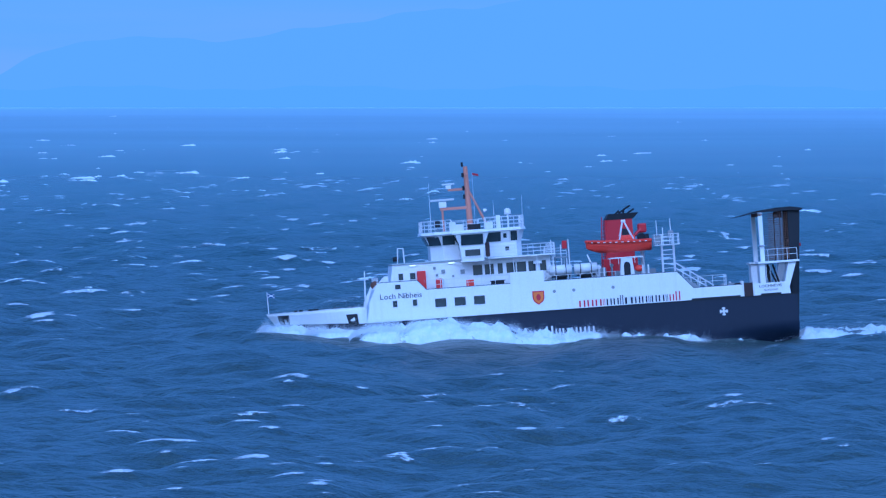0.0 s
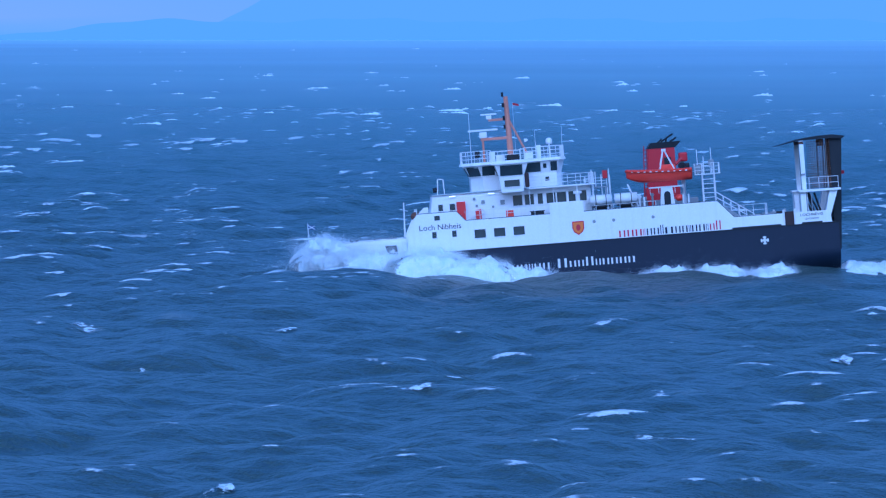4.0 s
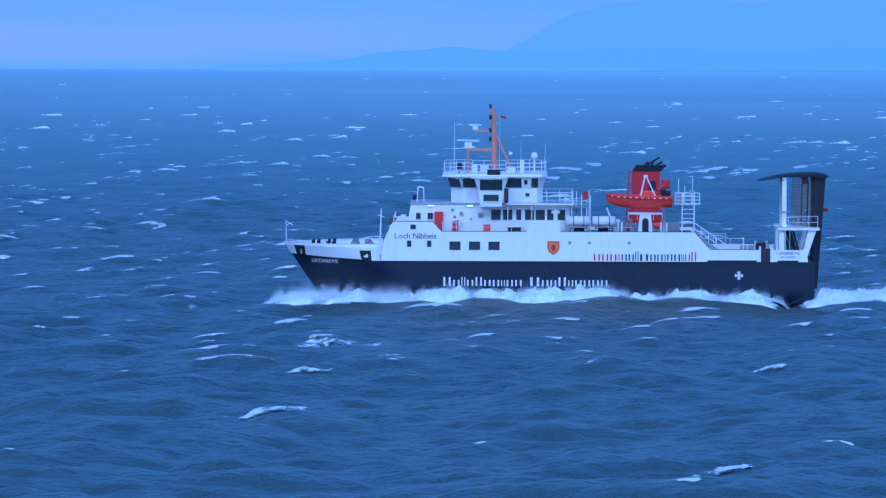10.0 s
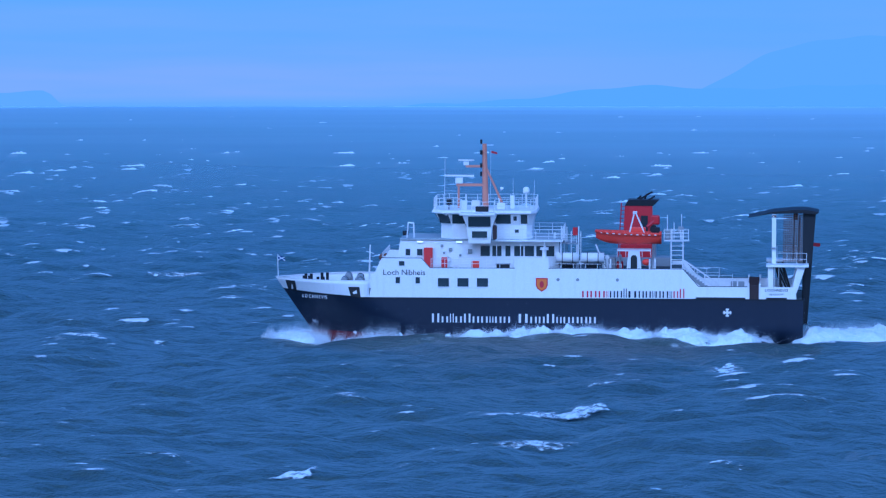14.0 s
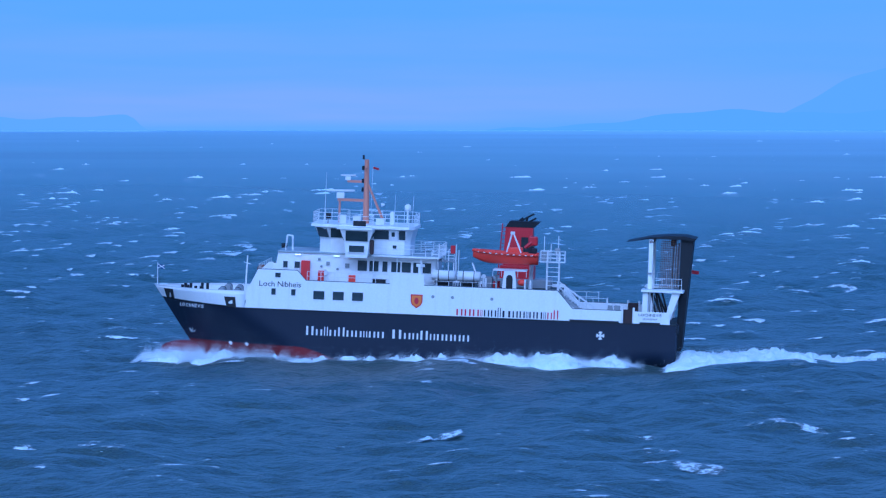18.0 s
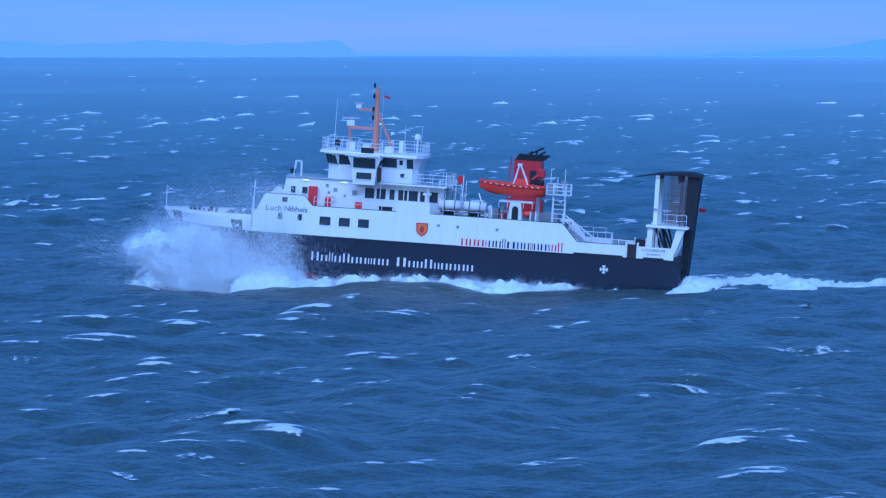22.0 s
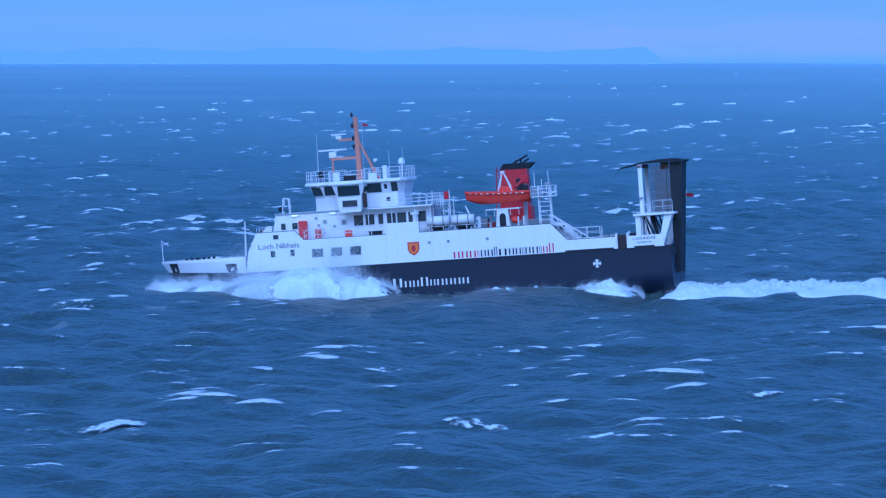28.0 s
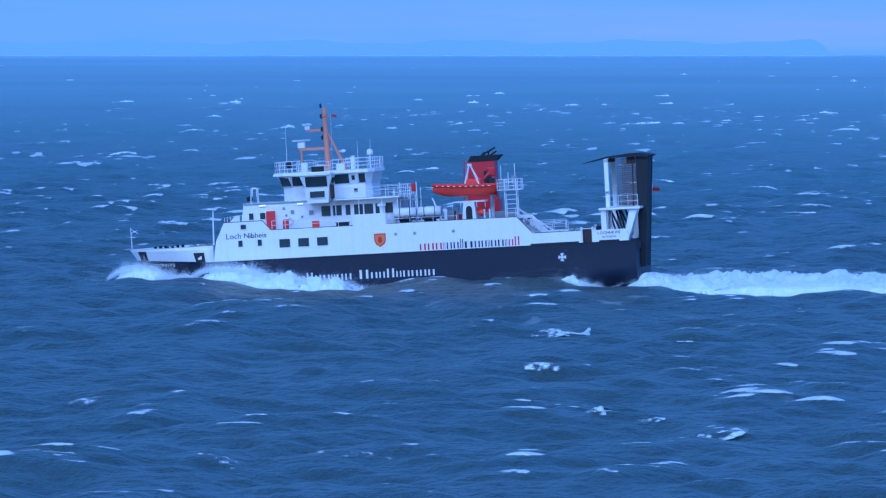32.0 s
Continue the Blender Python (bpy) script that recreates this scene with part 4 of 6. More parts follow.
# upper deckhouse
upper = part("upper_deckhouse", plan(B(), [(-13.6, -3.6), (1.5, -3.6), (1.5, 3.6), (-13.6, 3.6)], [(-13.15, -3.6), (1.5, -3.6), (1.5, 3.6), (-13.15, 3.6)], 5.71, 8.48), WHITE, ferry, "white upper deckhouse")
part("bridge_deck", box(B(), -13.2, 1.7, -3.75, 3.75, 8.48, 8.6, 0.02), PALE_DECK, ferry)
part("awning", box(B(), -4.4, 1.9, -4.7, 4.7, 8.44, 8.56, 0.02), WHITE, ferry, "white canopy over the side deck")
for x in (-4.2, -2.0, 0.2, 1.7):
    for side in (-1, 1):
        part("stanchion", tube(B(), (x, side * 4.6, 5.7), (x, side * 4.6, 8.45), 0.04, 6), RAIL, ferry)

for side in (-1, 1):
    w = BEAM + 0.03
    for x in (-9.05, -7.25, -5.46):
        window(hull, x, side * w, 4.73, 1.02, 0.78, turn=0 if side < 0 else 180)
    for x in (-13.26, -11.42):
        window(hull, x, side * w, 4.9, 0.4, 0.58, turn=0 if side < 0 else 180)
    window(hull, -12.9, side * w, 6.45, 0.5, 0.42, turn=0 if side < 0 else 180)
    for x in (1.5, 3.3, 6.95):
        bm = tube(B(), (x, side * (w - 0.04), 5.02), (x, side * (w + 0.02), 5.02), 0.15, 14)
        part("porthole", bm, GREY, ferry, "small round porthole")
    u = 3.63
    for x, ww in ((-12.45, 0.42), (-11.35, 0.5)):
        window(upper, x, side * u, 7.35, ww, 0.6, turn=0 if side < 0 else 180)
    for x, ww in ((-5.3, 0.8), (-4.22, 0.78), (-3.2, 0.4), (-2.2, 0.78), (-1.22, 0.78), (-0.25, 0.6), (0.7, 0.7)):
        window(upper, x, side * u, 7.5, ww + 0.06, 0.95, turn=0 if side < 0 else 180)
    # open red door with its frame
    door = part("door", box(B(), -10.95, -10.15, *sorted((side * 4.05, side * 3.6)), 5.72, 7.78, 0.03), DOOR, upper, "bright red steel door standing open")
    part("door_handle", tube(B(), (-10.3, side * 4.1, 6.7), (-10.3, side * 4.1, 6.95), 0.02, 6), GREY, door)
    # lifebuoys, lamps and small fittings
    for x, z, rr in ((-8.75, 6.75, 0.27),):
        bm = B()
        for i in range(16):
            a, b = 2 * math.pi * i / 16, 2 * math.pi * (i + 1) / 16
            tube(bm, (x + rr * math.cos(a), side * 3.75, z + rr * math.sin(a)), (x + rr * math.cos(b), side * 3.75, z + rr * math.sin(b)), 0.05, 6)
        part("lifebuoy", bm, RAIL, ferry, "pale lifebuoy")
    for x in (-11.3, -7.7):
        lamp = part("deck_lamp", box(B(), x - 0.3, x + 0.3, *sorted((side * 3.62, side * 3.78)), 8.25, 8.38, 0.02), RAIL, ferry)
        part("lamp_glass", box(B(), x - 0.26, x + 0.26, *sorted((side * 3.79, side * 3.8)), 8.27, 8.36), LAMP, lamp, "lit lamp glass")
    for x, z, s in ((-9.3, 7.95, 0.12), (-8.5, 7.6, 0.16), (-9.1, 7.3, 0.1), (-6.7, 7.45, 0.2), (-7.6, 7.1, 0.1)):
        part("wall_fitting", box(B(), x - s, x + s, *sorted((side * 3.61, side * 3.74)), z - s, z + s, 0.02), GREY, ferry)
    part("hose_box", box(B(), -6.5, -5.8, *sorted((side * 4.9, side * 4.6)), 6.0, 6.65, 0.03), ORANGE_RED, ferry, "red fire hose box")
    railing(ferry, [(-10.2, side * 5.5, 6.02), (-2.6, side * 5.5, 6.02)], 0.85, 2, 1.25)
    railing(ferry, [(0.7, side * 5.5, 6.02), (7.3, side * 5.5, 6.02)], 0.45, 1, 1.1)

# mast and gear at the break of the forecastle
part("jackstaff", tube(B(), (-15.95, -4.9, 4.9), (-15.85, -4.9, 8.1), 0.09, 8, 0.06), RAIL, ferry, "thin white light mast")
part("jackstaff_arm", tube(B(), (-16.2, -4.9, 7.5), (-15.5, -4.9, 7.3), 0.04, 6), RAIL, ferry)
part("bow_flagstaff", tube(B(), (-24.75, 0, 4.7), (-24.8, 0, 6.85), 0.045, 6, 0.03), RAIL, ferry)
bm = prism(B(), [(-24.76, 6.3), (-24.1, 6.22), (-24.14, 6.6), (-24.78, 6.72)], -0.012, 0.012)
flag = part("bow_flag", bm, FLAG, ferry, "small blue flag with a white diagonal cross")
bm = B()
for p, q in (((-24.75, 6.32), (-24.14, 6.58)), ((-24.76, 6.69), (-24.12, 6.25))):
    tube(bm, (p[0], -0.013, p[1]), (q[0], -0.013, q[1]), 0.04, 4)
part("flag_cross", bm, RAIL, flag)
# anchor winches and bollards on the forecastle
for x, y in ((-18.4, -2.6), (-18.4, 2.6), (-16.9, -3.6), (-17.2, 1.0)):
    w = part("winch", box(B(), x - 0.45, x + 0.45, y - 0.4, y + 0.4, 3.36, 4.6, 0.08), GREY, ferry, "grey anchor winch")
    part("drum", tube(B(), (x, y - 0.8, 4.65), (x, y + 0.8, 4.65), 0.3, 14), GREY, w)
    part("gypsy", tube(B(), (x, y + 0.82, 4.65), (x, y + 0.98, 4.65), 0.34, 14), BLACK, w)
for x, y in ((-22.0, -1.2), (-20.6, -2.6), (-20.6, 2.6), (-22.0, 1.2)):
    bm = tube(B(), (x - 0.25, y, 3.36), (x - 0.25, y, 4.95), 0.14, 10)
    tube(bm, (x + 0.25, y, 3.36), (x + 0.25, y, 4.95), 0.14, 10)
    part("bollard", bm, BLACK, ferry, "twin black bollard")
# stowed gear and a red cover before the deckhouse
part("covered_gear", ball(B(), (-14.75, -2.0, 6.75), 0.42, (1.2, 1.6, 1.0), 14), RUST, ferry, "dark red covered gear", True)
part("breakwater", prism(B(), [(-15.2, 6.35), (-14.0, 7.5), (-13.6, 7.5), (-13.6, 6.35)], -3.4, -3.3), RAIL, ferry)
railing(ferry, [(-14.7, -5.4, 6.4), (-14.7, 5.4, 6.4)], 1.0, 2, 1.5)
# a red box and a bench along the side deck
part("hose_box", box(B(), -9.3, -8.75, -4.75, -4.4, 6.02, 6.95, 0.04), DOOR, ferry, "red fire hose box")
part("deck_bench", box(box(B(), -4.3, -2.9, -4.9, -4.5, 6.35, 6.42, 0.02), -4.2, -3.0, -4.85, -4.55, 6.02, 6.36), SHADOW, ferry, "dark bench on the side deck")
# horn frame and ventilator on the deckhouse top
bm = B()
for y in (-2.6, -1.9):
    tube(bm, (-12.6, y, 8.6), (-12.5, y, 10.0), 0.05, 6)
    tube(bm, (-12.5, y, 10.0), (-12.0, y, 9.95), 0.05, 6)
    tube(bm, (-12.0, y, 9.95), (-11.95, y, 8.6), 0.05, 6)
part("horn_frame", bm, RAIL, ferry, "white tubular frame on the deckhouse top")
part("searchlight", tube(B(), (-13.0, -2.3, 9.0), (-12.5, -2.3, 9.05), 0.22, 12), BLACK, ferry)
part("mushroom_vent", tube(tube(B(), (0.2, -4.9, 7.0), (0.2, -4.9, 7.75), 0.2, 12), (0.2, -4.9, 7.7), (0.2, -4.9, 7.95), 0.4, 14), RAIL, ferry, "white mushroom ventilator")

# ---- wheelhouse ----


def outline(x0, x1, w, nose, tail):
    return [(x0, -nose), (x0 + 1.1, -w), (x1 - 0.5, -w), (x1, -tail), (x1, tail), (x1 - 0.5, w), (x0 + 1.1, w), (x0, nose)]


wheelhouse = part("wheelhouse", plan(B(), outline(-9.45, -1.0, 3.3, 2.2, 2.6), outline(-9.45, -1.0, 3.3, 2.2, 2.6), 8.6, 9.88), WHITE, ferry, "white wheelhouse with outward leaning windows")
band = plan(B(), outline(-9.45, -1.0, 3.3, 2.2, 2.6), outline(-10.0, -0.72, 3.78, 2.52, 2.92), 9.88, 10.98)
part("window_band", band, WHITE, wheelhouse)
for side in (-1, 1):
    s = 0 if side < 0 else 180
    for x, ww in ((-7.78, 1.15), (-3.62, 1.5), (-1.72, 0.6)):
        window(wheelhouse, x, side * 3.57, 10.43, ww, 0.94, frame=False, lean=25, turn=s)
    window(wheelhouse, -2.55, side * 3.6, 10.5, 0.3, 0.45, frame=False, lean=25, turn=s)
    window(wheelhouse, -2.4, side * 3.32, 9.3, 0.36, 0.36, turn=s)
    # oblique front panes
    window(wheelhouse, -9.13, side * 3.08, 10.43, 1.45, 0.94, frame=False, lean=25, turn=(-45 if side < 0 else -135))
    # mullions
    for x in (-8.5, -7.1, -4.45, -2.9, -2.1, -1.35):
        bm = tube(B(), (x, side * 3.34, 9.9), (x, side * 3.82, 10.98), 0.06, 6)
        part("mullion", bm, RAIL, wheelhouse)
    # bridge wing, cantilevered over the deckhouse side
    wing = part("bridge_wing", plan(B(), [(-6.75, side * 3.2), (-6.75, side * 5.2), (-4.75, side * 5.2), (-4.75, side * 3.2)],
                                    [(-6.9, side * 3.2), (-6.9, side * 5.35), (-4.6, side * 5.35), (-4.6, side * 3.2)], 8.3, 9.75), WHITE, wheelhouse, "enclosed bridge wing")
    part("wing_top", plan(B(), [(-6.9, side * 3.2), (-6.9, side * 5.35), (-4.6, side * 5.35), (-4.6, side * 3.2)],
                          [(-7.3, side * 3.2), (-7.3, side * 5.8), (-4.2, side * 5.8), (-4.2, side * 3.2)], 9.75, 10.9), WHITE, wheelhouse)
    window(wheelhouse, -5.75, side * 5.3, 9.12, 1.4, 0.6, turn=s)
    window(wheelhouse, -5.75, side * 5.61, 10.33, 2.05, 1.0, frame=False, lean=21, turn=s)
    window(wheelhouse, -7.12, side * 4.55, 10.25, 1.4, 0.8, frame=False, lean=22, turn=-90)
    window(wheelhouse, -4.38, side * 4.55, 10.25, 1.4, 0.8, frame=False, lean=22, turn=90)
for y in (-1.45, 0.0, 1.45):
    window(wheelhouse, -9.76, y, 10.43, 1.25, 0.94, frame=False, lean=29, turn=-90)
roof = part("wheelhouse_roof", plan(B(), outline(-10.3, -0.55, 4.0, 2.9, 3.1), outline(-10.2, -0.6, 3.95, 2.9, 3.1), 10.98, 11.25), WHITE, ferry, "white wheelhouse roof with a deep edge")
for side in (-1, 1):
    part("wing_roof", box(B(), -7.6, -4.3, *sorted((side * 3.5, side * 5.95)), 10.9, 11.1, 0.04), WHITE, ferry)
top = [(-10.1, -2.7, 11.25), (-9.0, -3.85, 11.25), (-7.5, -3.85, 11.25), (-7.5, -5.8, 11.1), (-4.4, -5.8, 11.1), (-4.4, -3.85, 11.25), (-1.1, -3.85, 11.25), (-0.7, -3.0, 11.25),
       (-0.7, 3.0, 11.25), (-1.1, 3.85, 11.25), (-4.4, 3.85, 11.25), (-4.4, 5.8, 11.1), (-7.5, 5.8, 11.1), (-7.5, 3.85, 11.25), (-9.0, 3.85, 11.25), (-10.1, 2.7, 11.25), (-10.1, -2.7, 11.25)]
railing(ferry, top, 1.05, 3, 1.0)

# ---- signal mast ----
bm = tube(B(), (-5.45, 0, 11.25), (-5.55, 0, 17.2), 0.3, 10, 0.2)
mast = part("signal_mast", bm, BUFF, ferry, "buff orange signal mast with radar arms")
for y in (-0.5, 0.5):
    part("mast_leg", tube(B(), (-3.7, y, 11.25), (-5.4, 0, 15.0), 0.09, 8), BUFF, mast)
part("yard_arm", box(B(), -7.3, -5.6, -0.14, 0.14, 15.0, 15.22, 0.03), BUFF, mast)
part("yard_arm", box(B(), -8.15, -5.6, -0.18, 0.18, 13.25, 13.5, 0.03), BUFF, mast)
part("radar_post", tube(B(), (-7.95, 0, 11.25), (-7.95, 0, 13.3), 0.1, 8), BUFF, mast)
part("cross_yard", tube(B(), (-5.5, -1.6, 16.4), (-5.5, 1.6, 16.4), 0.06, 6), BUFF, mast)
for z, rr in ((17.2, 0.1), (16.2, 0.12), (14.2, 0.1), (15.0, 0.11)):
    part("mast_light", tube(B(), (-5.85, -0.15, z), (-5.85, -0.15, z + 0.4), rr, 8), BLACK, mast)
part("radar_gearbox", box(B(), -8.25, -7.55, -0.3, 0.3, 13.5, 14.05, 0.06), RAIL, mast, "white radar gearbox")
scanners = [(part("radar_scanner", box(B(), -1.4, 1.4, -0.1, 0.1, -0.09, 0.09, 0.05), RAIL, mast, "white turning bar radar scanner"), (-7.9, 0, 14.22)),
            (part("radar_scanner", box(B(), -0.75, 0.75, -0.05, 0.05, -0.07, 0.07, 0.03), RAIL, mast, "white turning bar radar scanner"), (-7.25, 0, 15.66))]
part("radar_gearbox", box(B(), -7.5, -7.0, -0.2, 0.2, 15.2, 15.55, 0.05), RAIL, mast)
part("mast_pennant", prism(B(), [(-4.95, 16.35), (-4.35, 16.22), (-4.4, 16.42), (-4.95, 16.56)], -0.01, 0.01), ENSIGN, mast, "small dark red pennant")
part("halyard", tube(B(), (-5.0, -0.4, 11.3), (-4.95, 0, 16.6), 0.012, 4), RAIL, mast)
part("whip_aerial", tube(B(), (-9.2, -1.2, 11.25), (-9.15, -1.2, 15.9), 0.035, 6, 0.015), RAIL, ferry)
part("whip_aerial", tube(B(), (-0.85, -3.6, 11.25), (-0.75, -3.6, 14.1), 0.03, 6, 0.015), RAIL, ferry)
part("whip_aerial", tube(B(), (-3.0, 2.6, 11.25), (-3.0, 2.6, 13.9), 0.03, 6, 0.015), RAIL, ferry)
dome = part("radome_post", tube(B(), (-1.75, 2.1, 11.25), (-1.75, 2.1, 12.55), 0.09, 8), RAIL, ferry)
bm = tube(B(), (-1.75, 2.1, 12.5), (-1.75, 2.1, 12.85), 0.31, 16)
ball(bm, (-1.75, 2.1, 12.85), 0.31, (1, 1, 0.8), 16)
part("radome", bm, RAIL, dome, "white satellite dome", True)
part("search_light", tube(B(), (-8.9, -2.9, 12.0), (-8.45, -2.9, 12.0), 0.3, 14), BLACK, ferry)
part("search_light_post", tube(B(), (-8.7, -2.9, 11.25), (-8.7, -2.9, 11.8), 0.07, 8), GREY, ferry)
part("name_board", box(B(), -6.1, -4.9, -5.86, -5.8, 11.25, 11.75, 0.02), SHADOW, ferry, "dark board on the wing rail")
for x, y, sx, sz in ((-7.3, -2.5, 0.28, 0.42), (-3.9, -2.2, 0.4, 0.3), (-2.9, -1.0, 0.2, 0.6), (-6.4, 1.5, 0.4, 0.3)):
    part("roof_locker", box(B(), x - sx, x + sx, y - 0.3, y + 0.3, 11.26, 11.26 + 2 * sz, 0.05), RAIL, ferry)
part("loudhailer", tube(B(), (-4.1, 0.4, 13.0), (-3.8, 0.4, 13.05), 0.18, 10, 0.1), RAIL, ferry)
part("ensign_roll", box(B(), -4.55, -4.15, -5.35, -4.95, 8.65, 10.0, 0.12), DARK_RUST, ferry, "dark rolled flag beside the wing")
railing(ferry, [(-4.2, -4.6, 8.57), (1.8, -4.6, 8.57), (1.8, 4.6, 8.57), (-4.2, 4.6, 8.57)], 1.0, 3, 1.2)

# ---- boat deck gear ----
for x0, x1 in ((1.3, 3.35), (3.6, 5.7)):
    raft = part("liferaft_canister", tube(B(), (x0, -4.3, 6.95), (x1, -4.3, 6.95), 0.48, 18), RAIL, ferry, "white liferaft canister in a black cradle", True)
    for x in (x0 + 0.55, x1 - 0.55):
        bm = B()
        for i in range(18):
            a, b = 2 * math.pi * i / 18, 2 * math.pi * (i + 1) / 18
            tube(bm, (x, -4.3 + 0.5 * math.cos(a), 6.95 + 0.5 * math.sin(a)), (x, -4.3 + 0.5 * math.cos(b), 6.95 + 0.5 * math.sin(b)), 0.035, 5)
        part("strap", bm, BLACK, raft)
    part("cradle", box(box(B(), x0 + 0.2, x1 - 0.2, -4.75, -3.85, 6.28, 6.44, 0.02), x0 + 0.5, x1 - 0.5, -4.5, -4.1, 5.7, 6.3), BLACK, raft)
part("raft_rack", tube(tube(B(), (5.9, -4.3, 5.7), (4.9, -4.0, 8.2), 0.07, 6), (5.0, -4.0, 8.0), (5.6, -4.0, 6.0), 0.07, 6), RAIL, ferry)
for x, y, h in ((1.1, -2.6, 9.2), (1.7, -3.0, 9.8), (2.15, -1.0, 9.6), (2.6, -2.6, 9.3), (3.3, -3.0, 9.8), (3.45, -1.5, 9.2)):
    part("vent_pole", tube(B(), (x, y, 5.7), (x, y, h), 0.05, 6), RAIL, ferry)
part("red_locker", box(B(), 2.75, 3.2, -2.7, -2.4, 8.9, 9.65, 0.04), RED, ferry)
railing(ferry, [(1.0, -2.6, 8.2), (3.1, -2.6, 8.2)], 0.8, 3, 1.0)
part("platform", box(B(), 0.9, 3.2, -2.7, 0.5, 8.08, 8.2), GREY, ferry)
for y in (-2.6, 0.4):
    part("platform_leg", tube(B(), (3.1, y, 5.7), (3.1, y, 8.1), 0.06, 6), RAIL, ferry)
part("winch_house", box(B(), 5.9, 6.7, -2.6, -1.2, 5.71, 6.9, 0.05), GREY, ferry, "grey deck machinery")
part("hydraulic_unit", box(B(), 6.8, 7.4, -3.0, -1.6, 5.71, 6.5, 0.05), RED, ferry, "dark red hydraulic unit")
part("ventilator", tube(tube(B(), (5.95, -3.4, 5.7), (5.95, -3.4, 6.9), 0.12, 10), (5.95, -3.55, 6.95), (5.95, -3.1, 6.95), 0.2, 12), RAIL, ferry)
part("cowl", tube(tube(B(), (7.15, -3.6, 5.7), (7.15, -3.6, 7.0), 0.1, 10), (7.15, -3.75, 7.05), (7.15, -3.35, 7.05), 0.17, 12), GREY, ferry)
for x in (6.3, 9.9, 10.4):
    part("air_pipe", tube(B(), (x, -5.0, 5.7), (x, -5.0, 6.9), 0.08, 8), RAIL, ferry)
part("orange_buoy", ball(B(), (9.6, -4.6, 6.6), 0.35, (1.2, 1, 0.9), 12), ORANGE_RED, ferry, "", True)

# davit and rescue boat
davit = part("davit_post", plan(B(), [(7.75, -5.0), (9.15, -5.0), (9.15, -4.2), (7.75, -4.2)], [(7.95, -5.0), (8.95, -5.0), (8.95, -4.2), (7.95, -4.2)], 5.7, 7.7), RAIL, ferry, "white davit pedestal with an arched opening")
# the arch is not cut: its shade is a dark panel on the post
bm = box(B(), 8.15, 8.75, -5.03, -4.95, 5.8, 7.0)
ball(bm, (8.45, -4.99, 7.0), 0.3, (1, 0.13, 1), 14)
part("davit_opening", bm, SHADOW, davit)
part("davit_platform", box(B(), 6.9, 10.0, -5.0, -2.6, 7.62, 7.74, 0.02), RAIL, davit)
railing(ferry, [(6.9, -4.95, 7.1), (7.7, -4.95, 7.1)], 0.55, 1, 0.8)
railing(ferry, [(9.2, -4.95, 7.1), (10.0, -4.95, 7.1)], 0.55, 1, 0.8)


def boat_section(f):
    """Half width, keel and gunwale height of the rescue boat at f from bow to stern."""
    w = 1.1 * (1 - (1 - min(1, f * 2.6)) ** 2) * (1 - 0.12 * f)
    return max(0.04, w), 0.25 + 0.55 * (1 - min(1, f * 3.2)) ** 2, 1.2 + 0.22 * (1 - f) ** 2


def build_boat():
    bm = B()
    rings = []
    n = 22
    for i in range(n + 1):
        f = i / n
        w, keel, gun = boat_section(f)
        x = 4.9 + 6.05 * f
        ring = []
        for a in range(9):
            s = a / 8 * 2 - 1
            z = keel + (gun - keel) * abs(s) ** 1.8
            ring.append(bm.verts.new((x, -3.4 + w * math.copysign(abs(s) ** 0.6, s), 7.95 + z)))
        rings.append(ring)
    for p, q in zip(rings, rings[1:]):
        for i in range(8):
            bm.faces.new((p[i], p[i + 1], q[i + 1], q[i]))
        bm.faces.new((p[0], q[0], q[-1], p[-1]))
    bm.faces.new(rings[0])
    bm.faces.new(rings[-1])
    bmesh.ops.recalc_face_normals(bm, faces=bm.faces)
    boat = part("rescue_boat", bm, ORANGE_RED, ferry, "orange red rescue boat in its davit", True)
    bm = B()
    for side in (-1, 1):
        for i in range(n):
            p, q = (boat_section(j / n) for j in (i, i + 1))
            tube(bm, (4.9 + 6.05 * i / n, -3.4 + side * p[0], 7.95 + p[2]), (4.9 + 6.05 * (i + 1) / n, -3.4 + side * q[0], 7.95 + q[2]), 0.15, 8)
    part("fender_tube", bm, ORANGE_RED, boat, "", True)
    for i in range(1, 11):
        w, _, gun = boat_section(i / 11)
        x = 4.9 + 6.05 * i / 11
        part("grab_loop", box(B(), x - 0.1, x + 0.1, -3.4 - w - 0.17, -3.4 - w - 0.14, 7.95 + gun - 0.1, 7.95 + gun - 0.03), RAIL, boat)
    bm = B()
    for y in (-3.9, -2.9):
        tube(bm, (8.0, y, 9.2), (8.45, -3.4, 11.1), 0.07, 6)
        tube(bm, (9.4, y, 9.2), (8.55, -3.4, 11.1), 0.07, 6)
    box(bm, 8.3, 8.7, -3.6, -3.2, 10.95, 11.2, 0.04)
    part("lifting_frame", bm, RAIL, boat, "white lifting frame")
    part("console", box(B(), 8.0, 9.5, -3.8, -3.0, 9.2, 9.75, 0.1), ORANGE_RED, boat)
    bm = box(B(), 10.35, 10.8, -3.75, -3.05, 9.25, 9.75, 0.1)
    part("outboard", bm, BLACK, boat)
    return boat


build_boat()
# davit crane behind the boat
crane = part("crane_post", tube(B(), (10.2, -1.8, 5.7), (10.3, -1.8, 10.1), 0.2, 12), RAIL, ferry, "white crane post with a folded red arm")
part("crane_head", box(B(), 9.95, 10.75, -2.3, -1.5, 9.9, 10.75, 0.12), RED, crane)
part("crane_arm", tube(B(), (10.6, -2.0, 10.6), (9.6, -2.4, 9.7), 0.16, 8), RED, crane)
part("crane_winch", tube(B(), (10.2, -2.6, 9.5), (10.2, -1.6, 9.5), 0.35, 12), BLACK, crane)

